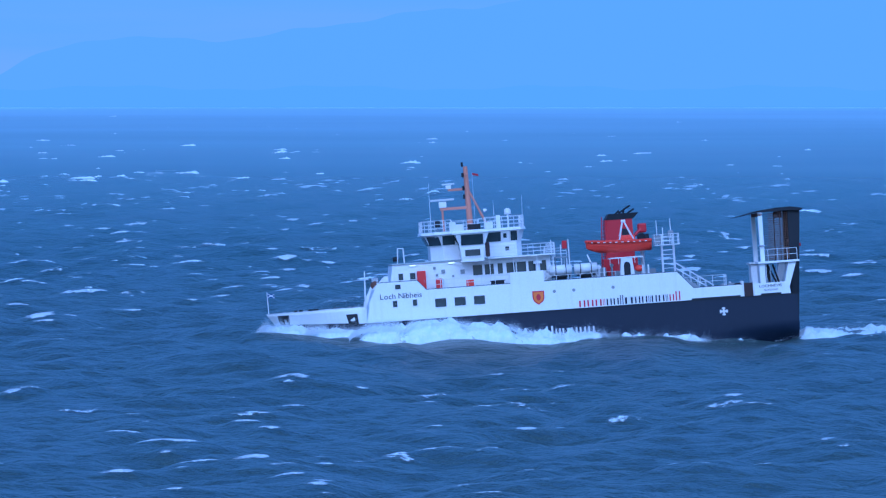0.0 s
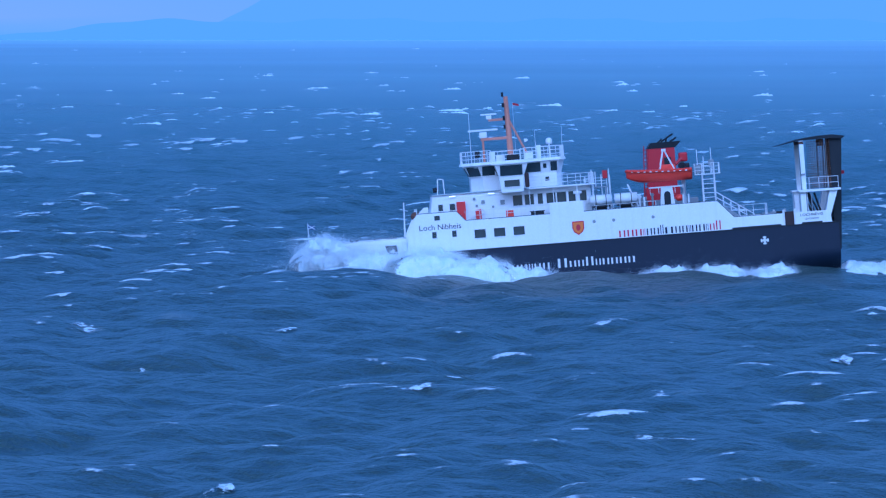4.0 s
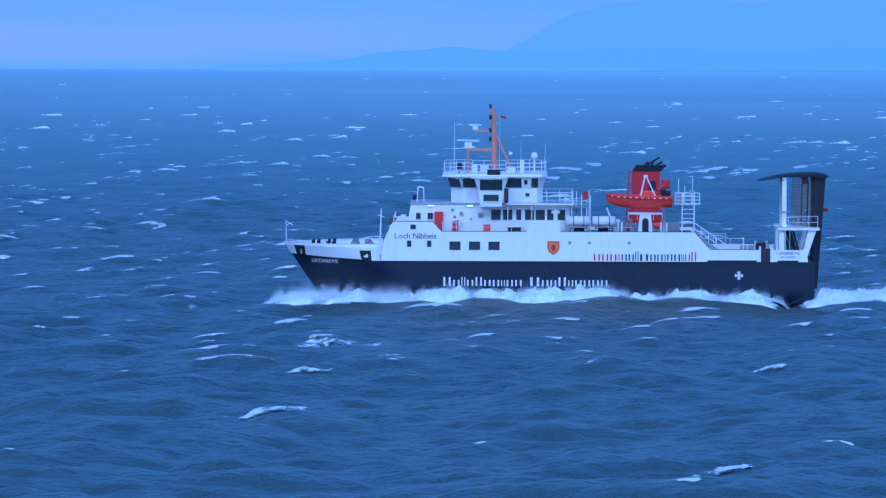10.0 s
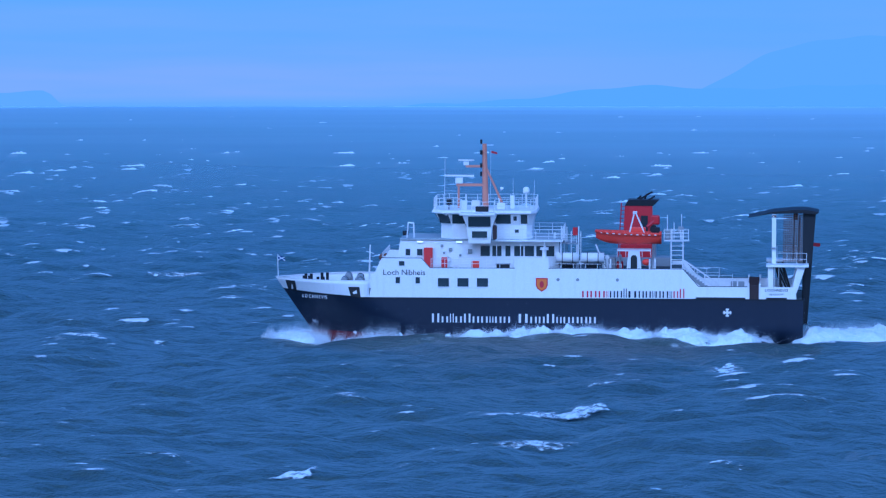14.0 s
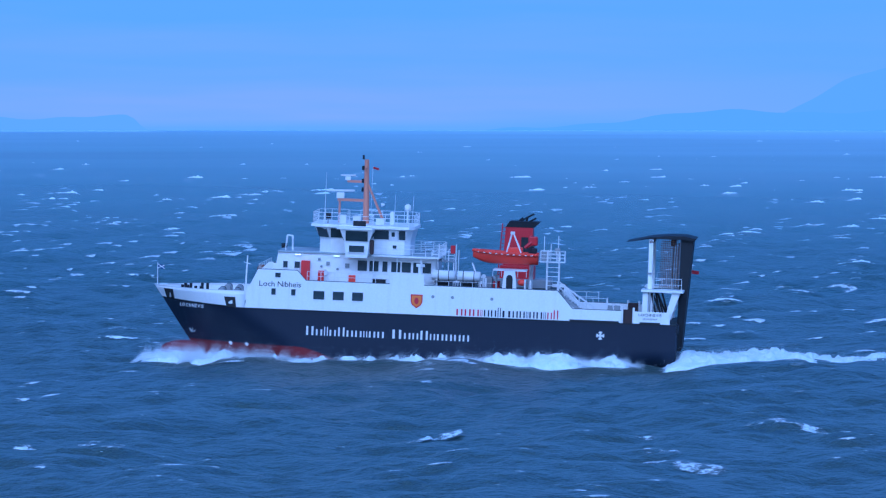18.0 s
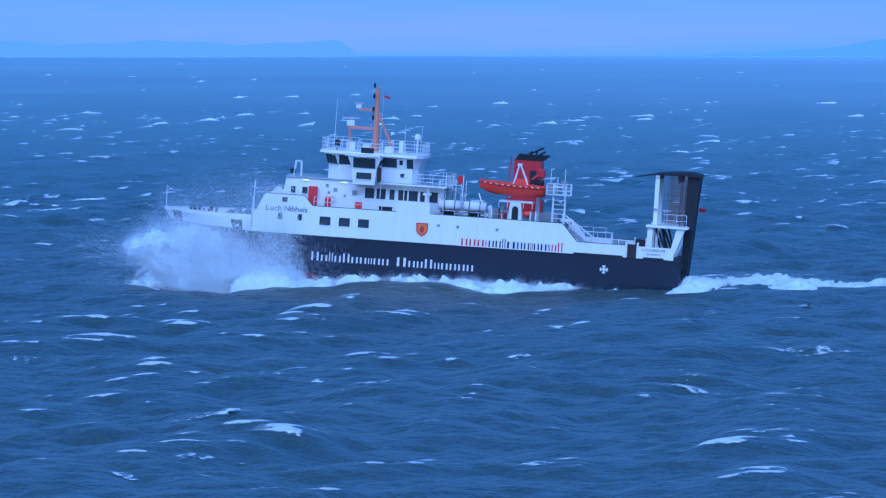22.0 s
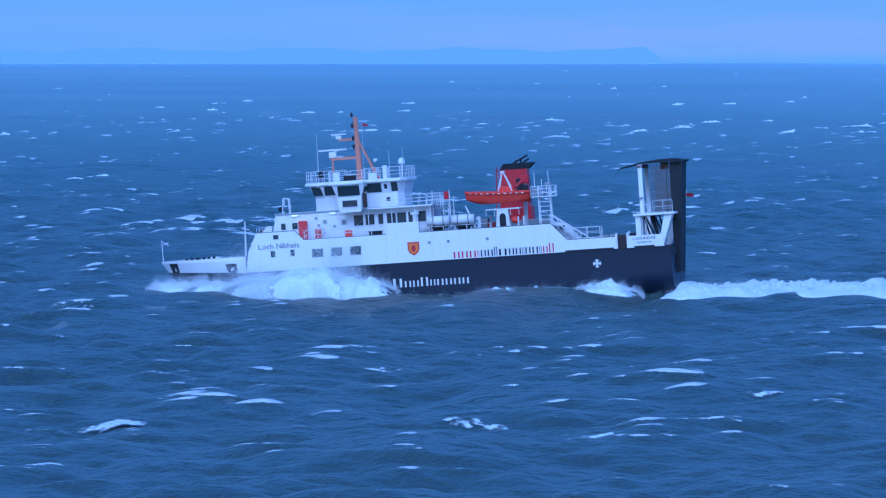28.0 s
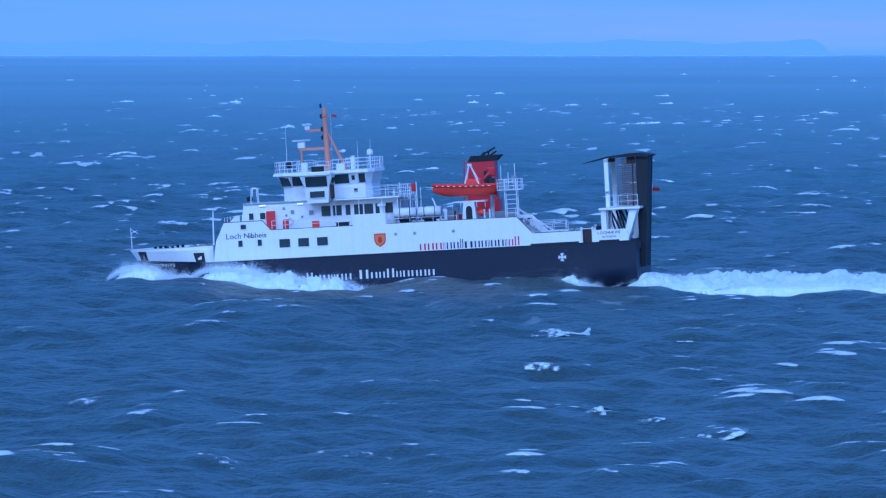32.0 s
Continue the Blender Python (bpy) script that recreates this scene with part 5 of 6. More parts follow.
# funnel to starboard
part("funnel_base", box(B(), 7.0, 10.2, 2.8, 5.3, 5.71, 7.7, 0.04), RED, ferry, "dark red casing under the funnel")
funnel = part("funnel", plan(B(), [(7.25, 2.92), (9.98, 2.92), (9.98, 5.18), (7.25, 5.18)], [(7.4, 3.0), (9.95, 3.0), (9.95, 5.1), (7.4, 5.1)], 7.7, 11.3), RED, ferry, "red funnel with a black top")
part("funnel_top", plan(B(), [(7.4, 2.95), (10.05, 2.95), (10.05, 5.15), (7.4, 5.15)], [(7.75, 2.9), (10.6, 2.9), (10.6, 5.2), (7.75, 5.2)], 11.3, 11.85), BLACK, funnel)
part("funnel_louvre", box(B(), 8.9, 9.55, 2.86, 2.95, 8.6, 10.4), SHADOW, funnel)
for x, y, dx, h in ((8.7, 3.6, 0.7, 12.05), (9.2, 4.2, 0.75, 12.35), (9.5, 3.3, 0.7, 12.0), (8.4, 4.5, 0.5, 11.95)):
    bm = tube(B(), (x, y, 11.6), (x + 0.15, y, h - 0.1), 0.085, 10)
    tube(bm, (x + 0.1, y, h - 0.15), (x + dx, y, h + 0.2), 0.085, 10)
    part("exhaust_pipe", bm, BLACK, funnel)
bm = B()
for x in (6.75, 7.25):
    tube(bm, (x, 3.0, 5.7), (x + 0.35, 3.0, 11.6), 0.05, 6)
for i in range(16):
    f = i / 16
    tube(bm, (6.75 + 0.35 * f, 3.0, 5.7 + 5.9 * f), (7.25 + 0.35 * f, 3.0, 5.7 + 5.9 * f), 0.03, 5)
part("funnel_ladder", bm, RED, funnel, "red ladder")
part("funnel_casing", box(B(), 5.6, 11.8, 2.4, 5.4, 5.71, 6.5, 0.04), GREY, ferry, "grey engine casing")

# light mast with ladder aft of the boat
bm = B()
for x in (11.85, 12.95):
    for y in (-4.6, -3.6):
        tube(bm, (x, y, 5.7), (x, y, 9.6), 0.06, 6)
for i in range(9):
    z = 6.0 + 0.42 * i
    tube(bm, (11.85, -4.6, z), (12.95, -4.6, z), 0.035, 5)
lattice = part("lattice_mast", bm, RAIL, ferry, "white lattice mast with a ladder")
part("mast_platform", box(B(), 11.2, 13.5, -4.8, -3.4, 8.55, 8.63), RAIL, lattice)
railing(ferry, [(11.2, -4.75, 8.63), (13.45, -4.75, 8.63), (13.45, -3.45, 8.63), (11.2, -3.45, 8.63)], 0.95, 3, 0.75)
for x, y, h in ((11.5, -4.0, 10.9), (12.8, -3.9, 11.0), (12.1, -3.5, 10.2)):
    part("lamp_pole", tube(B(), (x, y, 8.6), (x, y, h), 0.04, 6), RAIL, lattice)
part("flood_light", box(B(), 12.5, 13.0, -4.4, -4.0, 9.3, 9.9, 0.05), GREY, lattice)
part("equipment_panel", box(B(), 11.3, 11.9, -4.3, -3.7, 8.7, 9.5, 0.04), GREY, lattice)
# stair down to the vehicle deck
for y0, y1 in ((-5.35, -4.4),):
    bm = B()
    for i in range(14):
        f = i / 13
        box(bm, 12.9 + 3.2 * f, 13.25 + 3.2 * f, y0, y1, 5.85 - 2.3 * f, 5.9 - 2.3 * f)
    stair = part("stair", bm, GREY, ferry, "grey steel stair to the vehicle deck")
    for y in (y0, y1):
        part("stringer", prism(B(), [(12.9, 5.6), (12.9, 5.95), (16.4, 3.55), (16.4, 3.27)], y - 0.03, y + 0.03), GREY, stair)
        bm = tube(tube(B(), (12.9, y, 6.9), (16.3, y, 4.6), 0.035, 6), (12.9, y, 6.4), (16.3, y, 4.1), 0.03, 6)
        part("handrail", bm, RAIL, stair)
        for i in range(6):
            f = i / 5
            part("baluster", tube(B(), (12.9 + 3.4 * f, y, 5.85 - 2.3 * f), (12.9 + 3.4 * f, y, 6.9 - 2.3 * f), 0.03, 5), RAIL, stair)
railing(ferry, [(15.0, -5.3, 4.42), (17.5, -5.3, 4.42), (17.5, -3.4, 4.42)], 1.05, 2, 1.2)
railing(ferry, [(12.7, 5.3, 4.5), (16.2, 5.3, 4.5)], 0.9, 2, 1.3)
for x in (17.6, 18.3):
    part("hydraulic_pack", box(B(), x - 0.28, x + 0.28, -2.2, -1.4, 3.27, 4.65, 0.05), GREY, ferry)

# ---- stern tower and raised ramp ----
for side in (-1, 1):
    tower = part("stern_house", box(B(), 20.75, 21.4, *sorted((side * 4.6, side * 2.6)), 3.27, 6.2, 0.03), WHITE, ferry, "white house under the ramp tower")
    part("stern_house_leg", plan(B(), [(22.75, side * 4.6), (23.2, side * 4.6), (23.2, side * 2.6), (22.75, side * 2.6)], [(23.45, side * 4.6), (24.2, side * 4.6), (24.2, side * 2.6), (23.45, side * 2.6)], 3.27, 6.2), WHITE, tower)
    part("tower_platform", box(B(), 20.6, 24.5, *sorted((side * 4.9, side * 2.3)), 6.2, 6.4, 0.03), WHITE, tower)
    bm = B()
    for x0, x1 in ((21.6, 22.7), (22.1, 22.8), (21.5, 22.1)):
        tube(bm, (x0, side * 3.6, 6.1), (x1, side * 3.6, 3.6), 0.09, 8)
    part("ramp_linkage", bm, SHADOW, tower, "dark hydraulic rams and levers")
    column = part("ramp_column", box(B(), 21.1, 21.5, *sorted((side * 3.1, side * 2.6)), 6.4, 10.95, 0.03), WHITE, tower, "white column of the ramp tower")
    railing(ferry, [(21.6, side * 4.8, 6.4), (24.3, side * 4.8, 6.4)], 1.1, 2, 0.9)
    part("tower_floodlight", box(B(), 21.05, 21.45, *sorted((side * 3.3, side * 3.1)), 7.75, 7.92, 0.03), GREY, column)
    part("deck_ladder", tube(tube(B(), (21.3, side * 4.65, 3.4), (21.3, side * 4.65, 6.2), 0.05, 5), (21.75, side * 4.65, 3.4), (21.75, side * 4.65, 6.2), 0.05, 5), GREY, tower)
part("tower_beam", box(B(), 21.1, 21.5, -3.1, 3.1, 10.6, 10.93, 0.03), RUST, ferry, "rusty beam between the columns")

RAMP_W = 2.1
ramp = group_of("stern_ramp", ferry)
tagged(ramp, "black steel stern ramp raised upright")
PROFILE = [(23.9, 0.7), (24.4, 0.7), (25.15, 11.0), (24.0, 11.0)]
for side in (-1, 1):
    part("ramp_girder", prism(B(), PROFILE, *sorted((side * RAMP_W, side * (RAMP_W - 0.25)))), BLACK, ramp, "black side girder")
part("ramp_plate", prism(B(), [(24.15, 0.75), (24.36, 0.75), (25.1, 10.98), (24.86, 10.98)], -RAMP_W + 0.25, RAMP_W - 0.25), BLACK, ramp)
for i in range(9):
    z = 1.6 + i * 1.1
    x = 24.15 + 0.7 * (z - 0.75) / 10.2
    part("ramp_rib", box(B(), x - 0.45, x + 0.02, -RAMP_W + 0.26, RAMP_W - 0.26, z - 0.08, z + 0.08), RUST if i > 3 else BLACK, ramp)
bm = prism(B(), [(18.95, 10.6), (21.1, 10.98), (24.0, 11.02), (25.2, 10.92), (25.45, 11.12), (24.3, 11.34), (23.0, 11.32), (21.2, 11.14)], -RAMP_W - 0.35, RAMP_W + 0.35)
part("ramp_flap", bm, BLACK, ramp, "black end flap folded forward")
bm = B()
for i in range(7):
    y = -1.6 + 0.53 * i
    tube(bm, (24.3, y, 6.6), (24.55, y, 8.9), 0.05, 5)
for z in (6.6, 7.3, 8.0, 8.9):
    tube(bm, (24.35, -1.6, z), (24.35, 1.6, z), 0.05, 5)
part("ramp_grid", bm, BROWN, ramp, "orange-brown grating on the ramp")
# hoisting gear between the columns and the ramp
hoist = part("hoist_drum", tube(B(), (23.3, -1.7, 10.55), (23.3, 1.7, 10.55), 0.2, 14), GREY, ferry, "grey hoisting drum under the ramp flap")
for y in (-1.7, 1.7):
    part("hoist_bracket", box(B(), 23.1, 23.5, y - 0.05, y + 0.05, 10.35, 11.0, 0.03), DARK_RUST, hoist)
# open gratings hung between the columns and the ramp
for y in (-1.9, 1.9):
    bm = B()
    for i in range(11):
        x = 22.15 + 0.17 * i
        tube(bm, (x, y, 6.45), (x + 0.1, y, 10.95), 0.013, 4)
    for i in range(21):
        z = 6.6 + 0.21 * i
        tube(bm, (22.15, y, z), (23.95, y, z), 0.016, 4)
    part("safety_grating", bm, BROWN, ferry, "fine orange-brown grating by the ramp")
for x, y in ((23.5, -1.6), (23.6, 1.9), (23.1, 2.3)):
    part("hoist_wire", tube(B(), (x, y, 6.4), (x + 0.1, y, 10.5), 0.04, 5), SHADOW, ferry)
part("ensign_staff", tube(B(), (24.75, 2.5, 6.8), (24.95, 2.5, 8.3), 0.03, 6), RAIL, ferry)
part("ensign", prism(B(), [(24.9, 7.66), (25.3, 7.6), (25.6, 7.63), (25.58, 7.92), (25.25, 7.95), (24.93, 8.02)], 2.49, 2.51), ENSIGN, ferry, "red ensign blowing aft")
part("stern_fender", box(B(), 23.98, 24.14, -5.5, -2.3, 2.4, 3.2, 0.03), BLACK, ferry)
part("stern_fender", box(B(), 23.98, 24.14, 2.3, 5.5, 2.4, 3.2, 0.03), BLACK, ferry)

# ---- lettering and marks ----


def lettering(text, x0, x1, z, height, place, material, label=""):
    """Raised letters, each a piece of its own, stretched to run from x0 to x1; place(x, z) is the wall's y."""
    widths, meshes, pen = [], [], 0.0
    for ch in text:
        if ch == " ":
            pen += 0.3
            continue
        cu = bpy.data.curves.new("letter", "FONT")
        cu.body, cu.extrude, cu.resolution_u = ch, 0.01, 3
        tmp = bpy.data.objects.new("letter", cu)
        scene.collection.objects.link(tmp)
        bpy.context.view_layer.update()
        me = bpy.data.meshes.new_from_object(tmp)
        bpy.data.objects.remove(tmp)
        me.materials.clear()
        me.materials.append(material)
        co = np.empty(len(me.vertices) * 3)
        me.vertices.foreach_get("co", co)
        co = co.reshape(-1, 3)
        lo, hi = co.min(0), co.max(0)
        me.transform(Matrix.Translation((-lo[0], 0, 0)))
        meshes.append((me, pen))
        pen += hi[0] - lo[0] + 0.09
    k, tall = (x1 - x0) / (pen - 0.09), height / 0.7
    for me, at in meshes:
        me.transform(Matrix.Diagonal((k, tall, 1, 1)))
        x = x0 + at * k
        ob = new("letter", me)
        ob.parent = hull
        w = 0.4 * k
        y, y2 = place(x, z), place(x + w, z)
        ob.matrix_basis = pose(x, y, z, 90, 0, math.degrees(math.atan2(y2 - y, w)))
        tagged(ob, label)


def side_wall_y(x, z):
    return -BEAM - 0.03


lettering("Loch Nibheis", -14.6, -10.75, 5.38, 0.5, side_wall_y, NAVY, "dark blue letter of the ship's name")
lettering("LOCHNEVIS", -22.3, -19.85, 3.02, 0.32, lambda x, z: -half(x, z + 0.3) - 0.03, RAIL, "white letter of the ship's name")
lettering("LOCHNEVIS", 20.5, 22.6, 4.02, 0.24, side_wall_y, NAVY, "dark blue letter of the ship's name")
lettering("GLASGOW", 20.9, 22.2, 3.68, 0.17, side_wall_y, NAVY, "dark blue letter of the home port")


def bars(widths, x0, x1, z, tall, low, y, material, label, thin=0.29):
    """Plain upright bars, one to a letter, for the owner's marks; capitals are tall, a zero is a gap."""
    total = sum(w if w else 0.7 for w, _ in widths)
    k, x = (x1 - x0) / total, x0
    row = None
    for w, kind in widths:
        if w:
            h = tall if kind else low
            for a, b in ((0.1, thin), (0.94 - thin, 0.84)):
                part("letter_bar", box(B(), x + a * w * k, x + b * w * k, y - 0.02, y + 0.02, z, z + h), material, hull, label)
        x += (w if w else 0.7) * k


C, S = 1, 0
bars([(1.15, C), (1, S), (0.6, C), (1, S), (1, C), (1, S), (1, S), (0.6, S), (1, S), (1, S), (0, 0), (1.4, C), (1, S), (0.9, S), (1.15, C), (0.8, S), (1, S), (1, S), (1, S), (1, S)],
     -10.2, 5.1, 1.02, 0.82, 0.56, -BEAM - 0.02, RAIL, "white painted bar of the owner's lettering", 0.3)
bars([(1.3, S), (1.3, S), (1.3, S), (0.4, S)], 3.64, 6.15, 3.4, 0.84, 0.6, -BEAM - 0.03, TEXTRED, "red painted bar")
bars([(1, S), (1, S), (0.6, C), (1.5, S), (1, S), (1, S), (0.4, S), (1, S), (1.1, S), (0.4, S)], 6.2, 12.0, 3.4, 0.84, 0.6, -BEAM - 0.03, NAVY, "dark blue painted bar")
bars([(1.05, S), (1.05, C)], 12.05, 13.2, 3.4, 0.84, 0.6, -BEAM - 0.03, TEXTRED, "red painted bar")
# crest: a plain shield
for s, m, y in ((1.0, TEXTRED, -BEAM - 0.03), (0.82, GOLD, -BEAM - 0.05)):
    pts = [(-0.55, 0.62), (0.55, 0.62), (0.55, -0.05), (0.42, -0.36), (0.0, -0.66), (-0.42, -0.36), (-0.55, -0.05)]
    part("crest", prism(B(), [(x * s, 4.55 + z * s) for x, z in pts], y - 0.01, y + 0.02), m, hull, "red and orange shield")
part("crest_figure", ball(B(), (0, -BEAM - 0.07, 4.58), 0.24, (0.9, 0.1, 1.3), 10), TEXTRED, hull)
# white cross marks
bm = B()
for dx, dz in ((0.09, 0.37), (0.37, 0.09)):
    box(bm, 17.05 - dx, 17.05 + dx, -BEAM - 0.03, -BEAM + 0.02, 2.07 - dz, 2.07 + dz)
for a in range(4):
    c, s = round(math.cos(a * math.pi / 2)), round(math.sin(a * math.pi / 2))
    box(bm, 17.05 + c * 0.3 - 0.06 - 0.1 * abs(s), 17.05 + c * 0.3 + 0.06 + 0.1 * abs(s), -BEAM - 0.035, -BEAM + 0.02, 2.07 + s * 0.3 - 0.06 - 0.1 * abs(c), 2.07 + s * 0.3 + 0.06 + 0.1 * abs(c))
part("cross_mark", bm, RAIL, hull, "white cross painted on the hull")
for x in (-17.3, -15.7):
    y = -half(x, -0.1) - 0.02
    bm = box(box(B(), x - 0.07, x + 0.07, y - 0.03, y + 0.03, -0.35, 0.1), x - 0.22, x + 0.22, y - 0.03, y + 0.03, -0.2, -0.05)
    part("thruster_mark", bm, RAIL, hull, "small white cross mark")

# anchors housed at the bow
for side in (-1, 1):
    x, z = -21.2, 0.75
    y, y2 = side * half(x, z), side * half(x + 0.4, z)
    bm = tube(B(), (0, 0, -0.1), (0, 0, 0.55), 0.06, 8)
    anchor = part("anchor", bm, GREY, hull, "grey anchor housed in the bow")
    anchor.matrix_basis = pose(x, y + side * 0.08, z, 0, 12, math.degrees(math.atan2(y2 - y, 0.4)))
    bm = prism(B(), [(-0.42, 0.12), (-0.3, -0.12), (0.0, -0.24), (0.3, -0.12), (0.42, 0.12), (0.24, -0.02), (0.0, -0.1), (-0.24, -0.02)], -0.07, 0.07)
    part("fluke", bm, GREY, anchor)
    part("hawse_lip", tube(B(), (0, -side * 0.02, 0.62), (0, side * 0.1, 0.62), 0.2, 14), BLACK, anchor)

# ---- foam and spray ----


def lump(x, y, s=1.0):
    return noise.noise(Vector((x * s, y * s, 3.1))) + 0.5 * noise.noise(Vector((x * s * 2.3, y * s * 2.3, 7.7))) + 0.25 * noise.noise(Vector((x * s * 5.1, y * s * 5.1, 1.7)))


def foam_ridge(name, length, width, height, seed, label, ends=0.22):
    """A torn heap of foam along x: its ragged top at about z = 0, a steep face to port and starboard, its foot below."""
    bm = B()
    nx, ny = max(20, int(length / 0.13)), 26
    rows, thick = [], []
    for i in range(nx + 1):
        u = i / nx
        env = min(1.0, u / ends, (1 - u) / ends) if 0 < u < 1 else 0.0
        env = env * env * (3 - 2 * env)
        row = []
        for j in range(ny + 1):
            v = j / ny * 2 - 1
            x, y = (u - 0.5) * length, v * width / 2
            prof = (1 - v * v) ** 0.7
            n = 0.75 * lump(x + seed * 17.3, y * 0.7, 0.5) + 0.42 * lump(x * 1.3 + seed * 5, y * 1.6, 1.0) + 0.3 * lump(x + seed * 3.7, y * 1.4, 2.6)
            z = height * (env * prof * (0.62 + 0.34 * n) - 0.92)
            if j in (0, ny) or i in (0, nx):
                z -= 2.6
            thick.append(1.25 * env ** 0.6 + 0.45 * n - 0.25 * max(0.0, prof - 0.8))
            row.append(bm.verts.new((x + 0.3 * lump(y + seed, x, 1.1), y + 0.35 * lump(x, y + seed, 0.9), z)))
        rows.append(row)
    for p, q in zip(rows, rows[1:]):
        for a in range(ny):
            bm.faces.new((p[a], q[a], q[a + 1], p[a + 1]))
    ob = part(name, bm, FOAM, smooth=True)
    ob.data.attributes.new("body", "FLOAT", "POINT").data.foreach_set("value", thick)
    return tagged(ob, label, "foam")


def droplets(name, points, sizes, label, seed=0):
    """A cloud of fine drops, each a speck a few centimetres wide."""
    rng = np.random.RandomState(seed)
    n = len(points)
    co = points[:, None, :] + sizes[:, None, None] * rng.normal(size=(n, 3, 3)) * 0.8
    faces = np.arange(n * 3).reshape(-1, 3)
    me = bpy.data.meshes.new(name)
    me.vertices.add(n * 3)
    me.vertices.foreach_set("co", co.ravel().astype(np.float32))
    me.loops.add(faces.size)
    me.loops.foreach_set("vertex_index", faces.ravel().astype(np.int32))
    me.polygons.add(len(faces))
    me.polygons.foreach_set("loop_start", np.arange(0, faces.size, 3, dtype=np.int32))
    me.update(calc_edges=True)
    me.materials.append(SPRAY)
    ob = new(name, me)
    return tagged(ob, label, "spray", kind="stuff") if label else tagged(ob, kind="stuff")


def fringe(parent, length, height, seed, many=8000):
    """Fine spray standing over a foam ridge, thick at its foot and thinning out upwards."""
    rng = np.random.RandomState(seed)
    n = int(min(length, 20) * many)
    x = (rng.rand(n) - 0.5) * length * 1.06
    env = np.clip(1 - (np.abs(x) / (length * 0.53)) ** 2.6, 0, 1) ** 0.6
    clump = 0.55 + 0.3 * np.sin(x * 1.9 + seed) * np.sin(x * 0.83 + 2 * seed) + 0.25 * np.sin(x * 4.7 + seed)
    up = rng.exponential(0.34, n) * clump
    z = up * height * (0.35 + 0.65 * env) - 0.95 - (1 - env) * 1.1
    y = rng.normal(0, 0.95, n)
    x = x + up * 0.5 * height * rng.rand(n)
    size = (0.013 + 0.022 * rng.rand(n) ** 2) * np.clip(1.2 - 1.3 * up, 0.25, 1.1)
    ob = droplets("spray", np.stack([x, y, z], axis=1), size, "", seed)
    ob.parent = parent
    return ob


SEA_LEVEL = 0.12
washes = []


def wash(x, heights):
    """A heap of foam at one place along both sides of the hull; its height in decimetres over the water, second by second."""
    i = len(washes)
    near_bow = x < -12
    ridge_ob = foam_ridge("bow_wave" if near_bow else "hull_wash", 7.2, 4.0, 2.2, i + 1, "white churned foam thrown up along the ferry's side", 0.34)
    ridge_ob["group"] = "foam round the hull"
    y = -half(x + (2 if x < -20 else 0), 0.0) - 1.35
    rows = [(t, SEA_LEVEL + (0.62 + 0.072 * h if h > 2 else 0.2)) for t, h in enumerate(heights)]
    twin = copy_thing(ridge_ob, pose(0, 0, 0))
    fringe(ridge_ob, 7.2, 2.6 if near_bow else 1.6, 20 + i, 13000 if near_bow else 5000)
    washes.extend([(ridge_ob, x, y, rows), (twin, x, -y, rows)])


# from the bow to the stern
wash(-23, (15, 22, 22, 8, 30, 14, 10, 14, 30, 16, 6, 8, 18, 14, 5, 8, 22, 26, 10, 8, 25, 30, 30, 20, 10, 25, 12, 10, 8, 28, 22, 0, 18))
wash(-18.5, (15, 8, 8, 0, 30, 12, 6, 6, 22, 12, 10, 14, 18, 8, 2, 5, 18, 18, 10, 12, 30, 28, 30, 10, 22, 22, 16, 14, 14, 16, 12, 0, 10))
wash(-14, (17, 5, 2, 0, 28, 12, 4, 0, 16, 12, 8, 10, 18, 5, 4, 5, 14, 14, 7, 3, 16, 22, 25, 14, 22, 18, 16, 12, 18, 10, 2, 0, 20))
wash(-9.5, (25, 8, 12, 0, 18, 12, 6, 2, 28, 18, 16, 2, 14, 16, 3, 4, 12, 14, 5, 5, 8, 22, 10, 12, 22, 14, 14, 8, 30, 16, 16, 0, 12))
wash(-5, (20, 12, 14, 6, 5, 10, 8, 3, 10, 14, 14, 5, 8, 14, 10, 6, 10, 16, 6, 3, 5, 16, 14, 8, 26, 14, 12, 12, 18, 14, 14, 14, 6))
wash(-0.5, (10, 8, 12, 12, 0, 8, 10, 12, 4, 10, 16, 7, 0, 10, 14, 8, 10, 14, 7, 7, 0, 10, 14, 8, 4, 12, 14, 14, 0, 14, 12, 7, 0))
wash(4, (10, 6, 8, 14, 0, 6, 10, 16, 8, 10, 18, 10, 2, 14, 16, 8, 8, 14, 8, 8, 4, 8, 12, 16, 0, 8, 10, 8, 2, 16, 10, 12, 0))
wash(8.5, (5, 5, 6, 14, 6, 5, 8, 16, 6, 8, 8, 12, 6, 8, 12, 8, 6, 5, 10, 3, 6, 0, 8, 20, 8, 8, 10, 14, 5, 3, 12, 12, 0))
wash(13, (3, 4, 4, 8, 7, 3, 4, 3, 10, 0, 12, 16, 7, 5, 12, 8, 3, 0, 10, 2, 3, 0, 4, 10, 10, 6, 8, 16, 6, 6, 14, 5, 4))
wash(18, (0, 3, 3, 8, 7, 3, 3, 3, 10, 5, 10, 5, 8, 5, 8, 6, 4, 8, 5, 4, 7, 0, 2, 8, 10, 5, 6, 12, 14, 8, 10, 6, 7))
